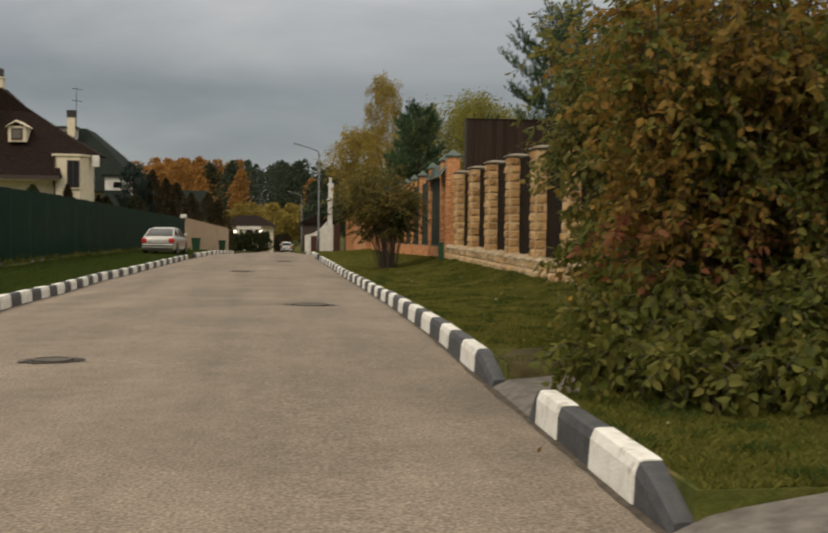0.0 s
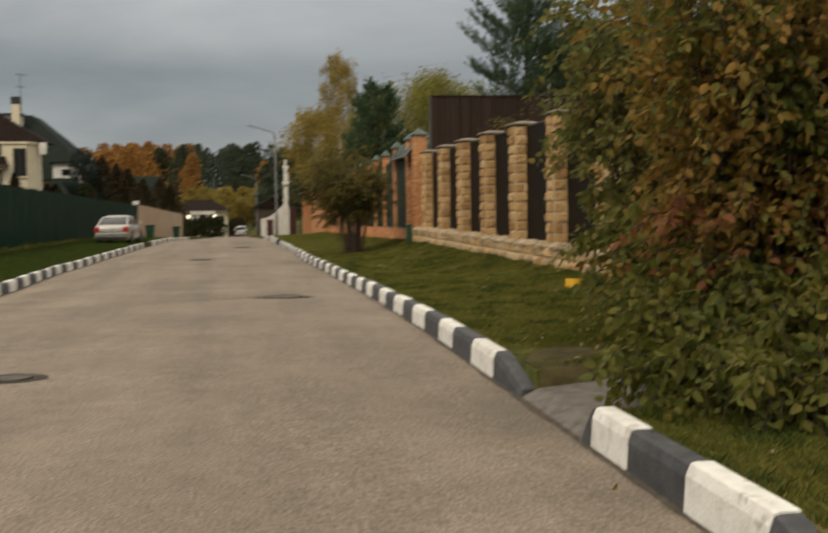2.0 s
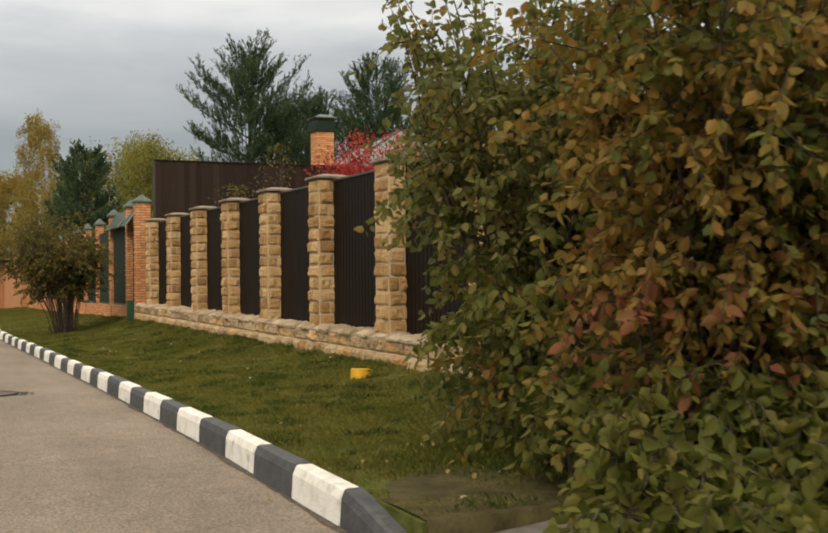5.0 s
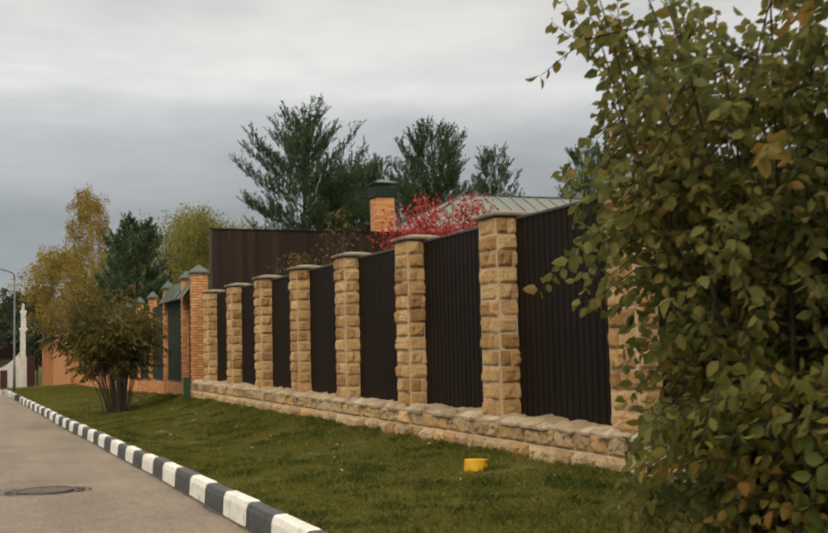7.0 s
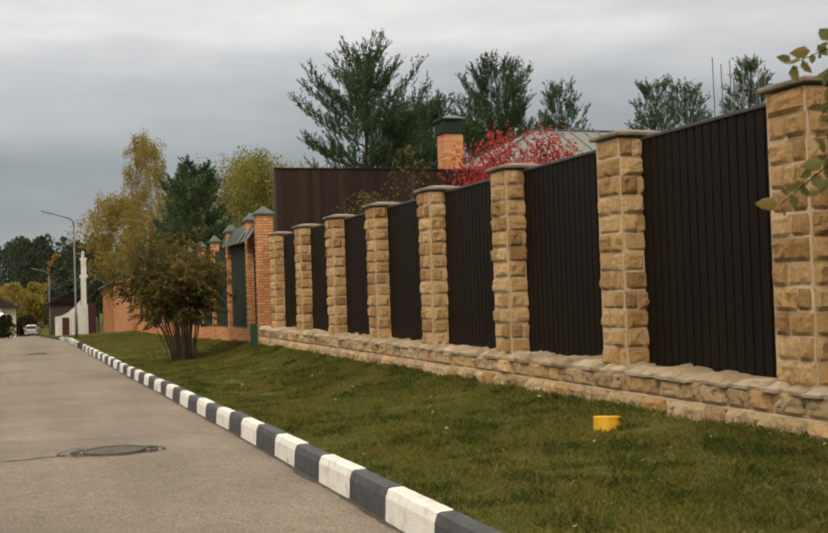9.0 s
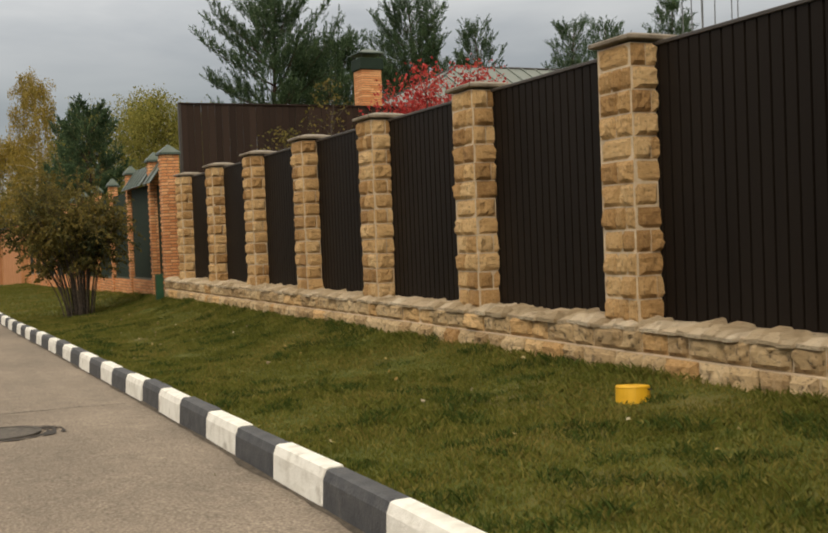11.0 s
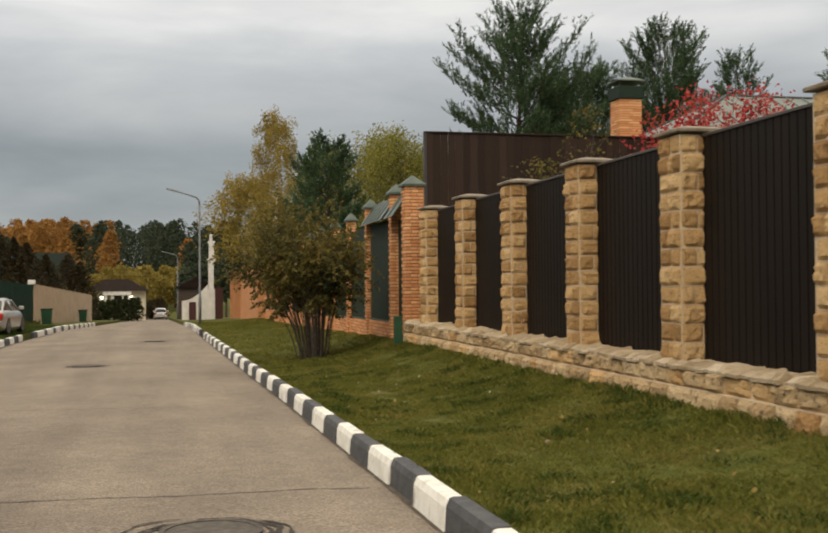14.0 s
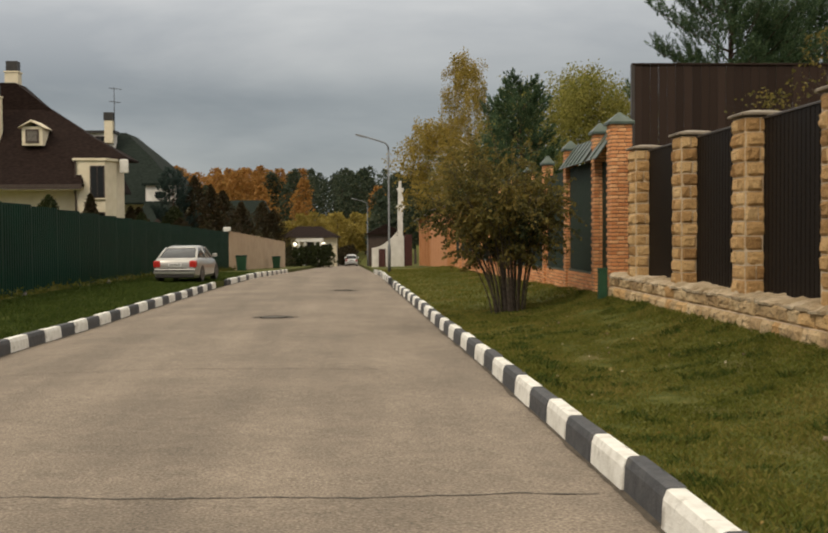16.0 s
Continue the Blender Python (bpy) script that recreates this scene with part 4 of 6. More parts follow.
def sprays(points, size, rng, k=7, droop=0.35, thin=0.022):
    """Stars of thin needles."""
    pts = np.repeat(np.asarray(points, float), k, axis=0)
    n = len(pts)
    d = rng.normal(size=(n, 3)) + np.array([0, 0, droop * 2])
    d /= np.linalg.norm(d, axis=1, keepdims=True)
    s = np.cross(d, rng.normal(size=(n, 3)))
    s /= np.linalg.norm(s, axis=1, keepdims=True)
    L = size * rng.uniform(0.6, 1.2, n)[:, None]
    v = np.empty((n, 4, 3))
    v[:, 0] = pts - s * L * thin
    v[:, 1] = pts + d * L * 0.55 - s * L * thin * 1.6
    v[:, 2] = pts + d * L
    v[:, 3] = pts + d * L * 0.45 + s * L * thin * 1.8
    return v.reshape(-1, 3), 4, [(0, 1, 2, 3)]


def cloud_mesh(name, cloud, mat):
    verts, k, faces = cloud
    n = len(verts) // k
    me = bpy.data.meshes.new(name)
    base = (np.arange(n) * k)[:, None]
    quads = np.concatenate([base + np.array(f)[None] for f in faces], axis=1).reshape(-1, 4)
    me.vertices.add(len(verts))
    me.vertices.foreach_set("co", verts.astype(np.float32).ravel())
    me.loops.add(quads.size)
    me.loops.foreach_set("vertex_index", quads.astype(np.int32).ravel())
    me.polygons.add(len(quads))
    me.polygons.foreach_set("loop_start", (np.arange(len(quads)) * 4).astype(np.int32))
    me.materials.append(mat)
    me.update(calc_edges=True)
    me.validate()
    return me


def merge(*clouds):
    return np.concatenate([c[0] for c in clouds]), clouds[0][1], clouds[0][2]


def bend(a, b, sag, n=7):
    a, b = Vector(a), Vector(b)
    return [a.lerp(b, i / (n - 1)) + Vector((0, 0, sag * 4 * (i / (n - 1)) * (1 - i / (n - 1)))) for i in range(n)]


def bezier(a, b, c, n=8):
    a, b, c = Vector(a), Vector(b), Vector(c)
    return [a * (1 - u) ** 2 + b * 2 * u * (1 - u) + c * u * u for u in (i / (n - 1) for i in range(n))]


def shoot(rnd, start, d, length, gap, rise, pts, aims):
    """A long thin twig that bows under its leaves, which stand on it in pairs; gives its path."""
    d = d.normalized()
    end = start + d * length + Vector((0, 0, -rise * length))
    mid = start + d * length * 0.55 + Vector((0, 0, 0.10 * length))
    path = bezier(start, mid, end, 5)
    n = max(int(length / gap), 2)
    for i in range(1, n + 1):
        u = i / n * 4 * 0.999
        p = path[int(u)].lerp(path[int(u) + 1], u - int(u))
        t = (path[int(u) + 1] - path[int(u)]).normalized()
        side = t.cross(Vector((rnd.gauss(0, 1), rnd.gauss(0, 1), rnd.gauss(0, 1)))).normalized()
        for sgn in (-1, 1):
            if rnd.random() < 0.9:
                pts.append(tuple(p + side * (0.008 * sgn)))
                aims.append(tuple(side * sgn * 0.9 + t * 0.5 + Vector((0, 0, rnd.uniform(-0.85, 0.05)))))
    return path


def aimed_leaves(pts, aims, size, rng, width=0.62, vary=0.35):
    pts, aims = np.array(pts, float), np.array(aims, float)
    return leaf_cloud(pts, size, rng, 0.35, width, vary, along=aims * 2.2)


def shrub(name, label, place, stems, height, spread, leaves, size, mat, seed, low=0.12, thick=0.022, second=None, squash=1.0, bare=0.25, lean=(0, 0), waist=0.5, belly=0.75, gap=0.05, rise=0.35, foot_r=0.16, whips=0, length=(0.30, 0.75), dome=0.22):
    """A shrub: stems that part from one foot, long leafy shoots along them, and bare-tipped whips above."""
    rng, rnd = np.random.default_rng(seed), random.Random(seed)
    t = thing(name, label, "shrub", place)
    wood = Geo()
    pts, aims = [], []
    paths = []
    for k in range(stems):
        a = 2 * math.pi * (k + rnd.random() * 0.8) / stems
        r = math.sqrt(rnd.uniform(0.03, 1.0))
        out = spread * r * rnd.uniform(0.85, 1.1)
        top = height * rnd.uniform(0.72, 1.0) * (1 - dome * r ** 2)
        foot = (math.cos(a) * foot_r * r, math.sin(a) * foot_r * r, -0.05)
        tip = (math.cos(a) * out + lean[0], math.sin(a) * out * squash + lean[1], top)
        mid = (foot[0] + (tip[0] - foot[0]) * waist, foot[1] + (tip[1] - foot[1]) * waist, top * belly)
        path = bezier(foot, mid, tip, 9)
        wood.tube(path, [thick * (1 - 0.85 * i / 8) for i in range(9)], 5)
        paths.append((path, a))
    while len(pts) < leaves:
        path, a = rnd.choice(paths)
        u = bare + (0.995 - bare) * rnd.random() ** 0.8
        i = min(int(u * 8), 7)
        b = path[i].lerp(path[i + 1], u * 8 - i)
        d = Vector((rnd.gauss(0, 1) + math.cos(a) * 0.55, rnd.gauss(0, 1) + math.sin(a) * 0.55, rnd.gauss(0.30, 0.55)))
        tw = shoot(rnd, b, d, rnd.uniform(*length), gap, rise, pts, aims)
        wood.tube([tw[0], tw[2], tw[4]], [thick * 0.28, thick * 0.2, thick * 0.08], 3)
    for k in range(whips):
        path, a = paths[k % len(paths)]
        d = Vector((rnd.gauss(0, 0.22) + math.cos(a) * 0.30, rnd.gauss(0, 0.22) + math.sin(a) * 0.30, 1.0))
        tw = shoot(rnd, path[8 - rnd.choice((0, 1, 1, 2))], d, rnd.uniform(0.5, 1.25), gap * 1.35, 0.05, pts, aims)
        wood.tube(tw, [thick * 0.3, thick * 0.26, thick * 0.2, thick * 0.15, thick * 0.08], 4)
    part("branchwork", wood, M["bark"], t, "thin dark woody stems")
    pts, aims = np.array(pts), np.array(aims)
    keep = pts[:, 2] > low
    pts, aims = pts[keep], aims[keep]
    if second:
        # a change of colour that comes in clusters
        mat2, share, box = second
        v = np.array([noise.noise((p[0] * 1.5 + seed, p[1] * 1.5, p[2] * 1.5)) for p in pts]) + rng.normal(size=len(pts)) * 0.16
        inside = (pts[:, 2] > box[0]) & (pts[:, 2] < box[1])
        turned = inside & (v > np.quantile(v[inside], 1 - share) if inside.any() else inside)
        part("coloured_foliage", cloud_mesh("foliage", aimed_leaves(pts[turned], aims[turned], size, rng), mat2), None, t)
        pts, aims = pts[~turned], aims[~turned]
    part("foliage", cloud_mesh("foliage", aimed_leaves(pts, aims, size, rng), mat), None, t)
    return t


def near_shrubs():
    g = lambda x, y: lawn(x, y)
    shrub("brown_shrub", "tall dense shrub with olive and orange-brown autumn leaves", (4.22, 2.8, g(4.22, 2.8)), 36, 3.55, 0.88, 15500, 0.070, M["leaf_brown"], 21, second=(M["leaf_green"], 0.36, (0.2, 4.5)), whips=40, dome=0.15, belly=0.6, lean=(-0.40, -0.50))
    shrub("green_shrub", "tall dense dark green shrub with broad leaves", (5.3, 2.7, g(5.3, 2.7)), 32, 3.8, 1.25, 15000, 0.073, M["leaf_green"], 22, second=(M["leaf_brown"], 0.22, (1.0, 4.8)), whips=26)
    shrub("green_shrub", "dense green shrub with a few orange leaves", (5.5, 4.5, g(5.5, 4.5)), 24, 2.9, 0.9, 7000, 0.074, M["leaf_green"], 27, second=(M["leaf_brown"], 0.10, (0.5, 4.5)), whips=14)
    shrub("green_shrub", "tall green shrub with arching leafy branches", (4.34, 5.15, g(4.34, 5.15)), 32, 3.75, 0.95, 11000, 0.076, M["leaf_arch"], 23, bare=0.10, dome=0.22, second=(M["leaf_brown"], 0.05, (0.2, 2.6)), whips=46, low=0.05, lean=(-0.20, -0.05))
    shrub("green_shrub", "dense dark green shrub with broad leaves", (5.3, 5.7, g(5.3, 5.7)), 22, 2.7, 0.8, 5400, 0.076, M["leaf_arch"], 28, whips=20)
    for k, (x, y, h, r, n) in enumerate(((3.8, 2.4, 1.0, 0.8, 2900), (4.9, 1.75, 1.05, 0.95, 3500), (3.8, 3.6, 1.05, 0.5, 1600), (4.2, 1.6, 0.8, 0.85, 2800), (3.35, 2.2, 0.75, 0.6, 1700), (3.10, 1.75, 0.45, 0.50, 1500), (3.45, 1.15, 0.45, 0.6, 1500), (4.1, 0.8, 0.42, 0.7, 1500), (5.1, 0.9, 0.6, 0.8, 1900))):
        shrub("low_shrub", "low loose bright green leafy shrub along the verge", (x, y, g(x, y)), 20, h, r, int(n * 1.2), 0.082, M["leaf_low"], 90 + k, low=-0.02, bare=0.15, second=(M["leaf_green"], 0.40, (0.0, 1.3)), waist=0.35, belly=0.9, length=(0.2, 0.5), rise=0.55)
    shrub("low_shrub", "low shrub with brownish green leaves", (4.0, 4.35, g(4.0, 4.35)), 18, 1.6, 0.6, 2200, 0.08, M["leaf_green"], 26, low=0.02, bare=0.1, second=(M["leaf_brown"], 0.22, (0.3, 1.7)))
    shrub("russet_shrub", "low shrub with dull red and brown autumn leaves", (3.80, 2.55, g(3.80, 2.55)), 18, 1.85, 0.5, 2000, 0.074, M["leaf_brown"], 31, low=0.1, bare=0.2, second=(M["leaf_russet"], 0.55, (0.5, 2.2)))
    shrub("low_shrub", "low straggling green shrub at the foot of the tall ones", (4.45, 5.35, g(4.45, 5.35)), 18, 1.3, 0.7, 2000, 0.085, M["leaf_arch"], 29, low=0.0, bare=0.1, rise=0.5)


near_shrubs()
shrub("vase_shrub", "vase-shaped multi-stemmed shrub with bronze-green leaves on the lawn", (3.98, 32.8, lawn(3.98, 32.8)), 62, 3.75, 1.75, 21000, 0.070, M["leaf_olive"], 40, low=0.95, thick=0.018, bare=0.44, lean=(-0.38, 0), second=(M["leaf_hedge"], 0.22, (1.0, 2.5)), waist=0.10, belly=0.50, foot_r=0.37, rise=0.30, length=(0.3, 0.85), gap=0.04, whips=44, dome=0.20)


# ---- trees ----
def broad_tree(name, label, place, height, crown, leaves, size, mat, bark, seed, base=0.25, weep=0.0, trunk=0.16, narrow=1.0, limbs=46, clump=1.0, flat=0.8):
    rng, rnd = np.random.default_rng(seed), random.Random(seed)
    t = thing(name, label, "tree", place)
    wood, spots = Geo(), []
    wob = [Vector((0.12 * rnd.gauss(0, 1), 0.12 * rnd.gauss(0, 1), 0)) for _ in range(9)]
    stem = [Vector((0, 0, height * i / 8)) + wob[i] * (i > 0) for i in range(9)]
    wood.tube(stem, [trunk * (1 - 0.93 * i / 8) for i in range(9)], 7)
    n = limbs
    for k in range(n):
        s = base + (0.97 - base) * (k + rnd.random()) / n
        b = stem[min(int(s * 8), 7)].lerp(stem[min(int(s * 8) + 1, 8)], s * 8 - int(s * 8))
        a = k * 2.4 + rnd.uniform(-0.4, 0.4)
        u = (s - base) / (1 - base)
        reach = crown * (math.sin(math.pi * min(0.12 + 0.88 * u ** flat, 1)) ** 0.8 * narrow + 0.10) * rnd.uniform(0.55, 1.15)
        rise = reach * rnd.uniform(0.35, 0.9) * (1 - weep)
        e = b + Vector((math.cos(a) * reach, math.sin(a) * reach, rise))
        br = bend(b, e, 0.15 * reach, 6)
        wood.tube(br, [trunk * 0.30 * (1 - 0.85 * i / 5) * (1.2 - s) for i in range(6)], 4)
        for i in range(2, 6):
            for _ in range(4):
                c = br[i] + Vector((rnd.gauss(0, 0.2), rnd.gauss(0, 0.2), rnd.gauss(0, 0.16))) * crown * 0.42
                spots.append(tuple(c))
                if weep:
                    for q in range(3):
                        spots.append((c.x, c.y, c.z - weep * crown * 0.28 * (q + 1) * rnd.random()))
    spots += [tuple(stem[8] + Vector((rnd.gauss(0, 0.12), rnd.gauss(0, 0.12), rnd.uniform(-0.7, 0.15))) * crown * 0.5) for _ in range(14)]
    part("trunk", wood, bark, t)
    spots = np.array(spots)
    pts = spots[rng.integers(0, len(spots), leaves)] + np.clip(rng.normal(size=(leaves, 3)), -1.35, 1.35) * np.array([0.11, 0.11, 0.12 + 0.12 * weep]) * crown * 0.60 * clump
    part("crown", cloud_mesh("crown", leaf_cloud(pts, size, rng, 0.45 + 0.3 * weep, 0.7), mat), None, t)
    return t


def brushes(feet, ways, length, rng, k=16, needle=0.15):
    """Shoots set all round with needles that point forwards."""
    m = len(feet)
    f, w = np.repeat(feet, k, axis=0), np.repeat(ways, k, axis=0)
    n = m * k
    u = rng.random(n)[:, None]
    ln = np.repeat(length, k)[:, None]
    d = w * 0.9 + rng.normal(size=(n, 3)) * 0.42
    d /= np.linalg.norm(d, axis=1, keepdims=True)
    s = np.cross(d, rng.normal(size=(n, 3)))
    s /= np.linalg.norm(s, axis=1, keepdims=True)
    p = f + w * ln * u
    L = needle * rng.uniform(0.7, 1.25, n)[:, None]
    v = np.empty((n, 4, 3))
    v[:, 0] = p - s * L * 0.05
    v[:, 1] = p + d * L * 0.55 - s * L * 0.095
    v[:, 2] = p + d * L
    v[:, 3] = p + d * L * 0.45 + s * L * 0.10
    return v.reshape(-1, 3), 4, [(0, 1, 2, 3)]


def pine(name, label, place, height, reach, seed, most=4200, shoot_len=0.42, mat="leaf_pine", first=0.15, k=28, needle=0.19, step=0.48):
    """Whorls of rising branches with side twigs that end in upright shoots."""
    rng, rnd = np.random.default_rng(seed), random.Random(seed)
    t = thing(name, label, "tree", place)
    wood, feet, ways, lens = Geo(), [], [], []
    lean = (rnd.uniform(-0.25, 0.25), rnd.uniform(-0.25, 0.25))
    axis = lambda z: Vector((lean[0] * math.sin(z * 0.35), lean[1] * math.sin(z * 0.3), z))
    wood.tube([axis(height * i / 8) for i in range(9)], [0.17 * (1 - 0.93 * i / 8) * height / 9 for i in range(9)], 7)
    z = first * height
    while z < height - 0.35:
        u = (z - first * height) / (height * (1 - first))
        for q in range(rnd.choice((4, 5, 5, 6))):
            a = rnd.uniform(0, 2 * math.pi)
            ln = reach * (1 - u) ** 0.7 * rnd.choice((0.5, 0.75, 0.95, 1.12)) * rnd.uniform(0.85, 1.1) + 0.25
            b = axis(z + rnd.uniform(-0.12, 0.12))
            rise = rnd.uniform(0.25, 0.80) + 0.4 * u
            e = b + Vector((math.cos(a) * ln, math.sin(a) * ln, ln * rise))
            br = bezier(b, b.lerp(e, 0.55) - Vector((0, 0, 0.10 * ln)), e, 7)
            wood.tube(br, [0.045 * (1.1 - u) * (1 - 0.8 * i / 6) for i in range(7)], 4)
            out = Vector((math.cos(a), math.sin(a), 0))
            m = max(int(ln / 0.26), 2)
            for i in range(m):
                v = 0.28 + 0.72 * (i + 0.5) / m
                c = br[min(int(v * 6), 5)].lerp(br[min(int(v * 6) + 1, 6)], v * 6 - int(v * 6))
                for sgn in (-1, 1):
                    tw = (out * 0.7 + Vector((-out.y, out.x, 0)) * sgn * rnd.uniform(0.4, 1.0) + Vector((0, 0, rnd.uniform(-0.05, 0.6)))).normalized()
                    tl = rnd.uniform(0.25, 0.55) * (1.15 - v) * ln * 0.6 + 0.12
                    for h in range(1 + int(tl / 0.30)):
                        p = c + tw * (tl * (h + 1) / (1 + int(tl / 0.30)))
                        w = (tw * 0.5 + Vector((rnd.gauss(0, 0.2), rnd.gauss(0, 0.2), 0.95))).normalized()
                        feet.append(tuple(p))
                        ways.append(tuple(w))
                        lens.append(shoot_len * rnd.uniform(0.6, 1.2))
            for h in range(3):
                feet.append(tuple(e))
                ways.append(tuple((out * 0.5 + Vector((rnd.gauss(0, 0.35), rnd.gauss(0, 0.35), 0.9))).normalized()))
                lens.append(shoot_len * rnd.uniform(0.9, 1.4))
        z += step * rnd.uniform(0.7, 1.3) * (1.1 - 0.4 * u)
    for h in range(6):
        feet.append(tuple(axis(height - 0.5 + 0.05 * h)))
        ways.append((rnd.gauss(0, 0.25), rnd.gauss(0, 0.25), 1.0))
        lens.append(shoot_len * rnd.uniform(0.9, 1.5))
    part("trunk", wood, M["pine_bark"], t)
    pick = rng.permutation(len(feet))[:most]
    part("crown", cloud_mesh("crown", brushes(np.array(feet)[pick], np.array(ways)[pick], np.array(lens)[pick], rng, k, needle), M[mat]), None, t)
    return t


pine("pine_tree", "dark green pine with an open ragged crown", (14.3, 48, 0.2), 11.5, 3.2, 51, 4600, 0.66, first=0.42, k=34, needle=0.15, step=0.40)
pine("pine_tree", "dark green pine with a pointed top", (22.7, 52, 0.2), 12.2, 3.2, 52, 5200, 0.60, first=0.42, k=34, needle=0.15, step=0.36)
pine("pine_tree", "dark green pine with several leading shoots", (18.0, 50.5, 0.2), 10.0, 2.6, 53, 2200, 0.58, first=0.40, k=30, needle=0.15, step=0.36)
pine("young_pine", "dark green young pine showing above the fence", (26.2, 52, 0.2), 11.4, 1.3, 54, 900, 0.5, k=28, needle=0.14, first=0.5, step=0.36)
pine("young_pine", "dark green young pine showing above the fence", (31.7, 52, 0.2), 11.8, 1.5, 55, 900, 0.5, k=28, needle=0.14, first=0.5, step=0.36)
pine("young_pine", "dark green young pine showing above the fence", (28.3, 44, 0.2), 10.1, 1.2, 56, 900, 0.5, k=28, needle=0.14, first=0.5, step=0.36)
pine("young_pine", "dark green young pine showing above the fence", (31.8, 44, 0.2), 11.3, 1.1, 57, 900, 0.5, k=28, needle=0.14, first=0.5, step=0.36)
pine("pine_tree", "dark green pine behind the brick fence", (7.7, 56, -0.2), 8.0, 2.0, 58, 2600, k=20, step=0.36)
broad_tree("birch_tree", "tall birch with hanging golden autumn leaves", (7.8, 80, -0.6), 13.8, 2.9, 24000, 0.10, M["leaf_birch"], M["birch_bark"], 61, base=0.26, weep=0.75, narrow=0.85, limbs=34, clump=0.62)
broad_tree("birch_tree", "broad golden-green birch beside the fence", (6.6, 88, -0.6), 9.8, 3.2, 15000, 0.14, M["leaf_birch"], M["birch_bark"], 62, base=0.36, weep=0.4, limbs=40, clump=0.75)
broad_tree("willow_tree", "yellow-green willow with hanging twigs", (13.2, 68, -0.3), 10.0, 5.0, 72000, 0.11, M["leaf_willow"], M["bark"], 63, base=0.15, weep=0.75, limbs=60, clump=0.7, flat=1.5)
pine("pine_tree", "dark green pine behind the birch", (9.4, 70, -0.4), 9.6, 2.9, 64, 3600, k=20, step=0.36)
broad_tree("small_tree", "thin young tree with sparse yellow-green leaves", (10.6, 31.6, 0.2), 5.5, 0.9, 420, 0.075, M["leaf_olive"], M["bark"], 65, base=0.35, trunk=0.05)
broad_tree("small_tree", "thin young tree with sparse yellow-green leaves", (8.6, 29.5, 0.2), 3.9, 0.9, 420, 0.075, M["leaf_olive"], M["bark"], 66, base=0.45, trunk=0.04)


def creeper():
    rng, rnd = np.random.default_rng(71), random.Random(71)
    t = thing("red_bush", "bright red autumn bush behind the stone fence", "bush", (13.7, 31.2, 0.2))
    wood, spots = Geo(), []
    for k in range(64):
        a = rnd.uniform(0, 2 * math.pi)
        r = rnd.uniform(0.2, 1.0)
        e = (2.5 * r * math.cos(a), 0.9 * r * math.sin(a), 4.5 + 1.6 * rnd.random() ** 1.8 + 0.55 * math.cos(a) * r)
        path = bend((0.2 * math.cos(a), 0.2 * math.sin(a), 0), e, 0.3, 8)
        wood.tube(path, [0.03 * (1 - 0.85 * i / 7) for i in range(8)], 4)
        for i in range(4, 8):
            for _ in range(46):
                p = path[i - 1].lerp(path[i], rnd.random())
                spots.append((p.x + rnd.gauss(0, 0.22), p.y + rnd.gauss(0, 0.2), p.z + rnd.gauss(0, 0.16)))
    part("branchwork", wood, M["bark"], t)
    part("foliage", cloud_mesh("foliage", leaf_cloud(np.array(spots), 0.10, rng, 0.4), M["leaf_creeper"]), None, t)


creeper()


def garden_stakes():
    rnd = random.Random(17)
    for k in range(7):
        x, y = 11.60 + 0.12 * k + rnd.uniform(-0.06, 0.06), 18.0 + rnd.uniform(-0.3, 0.3)
        t = thing("garden_stake", "thin pale garden stake standing behind the stone fence", "stake", (x, y, lawn(6.5, y)), group="garden stakes behind the fence")
        h = rnd.uniform(4.85, 5.25)
        part("rod", Geo().tube([(0, 0, -0.2), (0.01, 0, h * 0.5), (rnd.uniform(-0.05, 0.05), 0, h)], [0.014, 0.012, 0.009], 6), M["steel"], t)


garden_stakes()


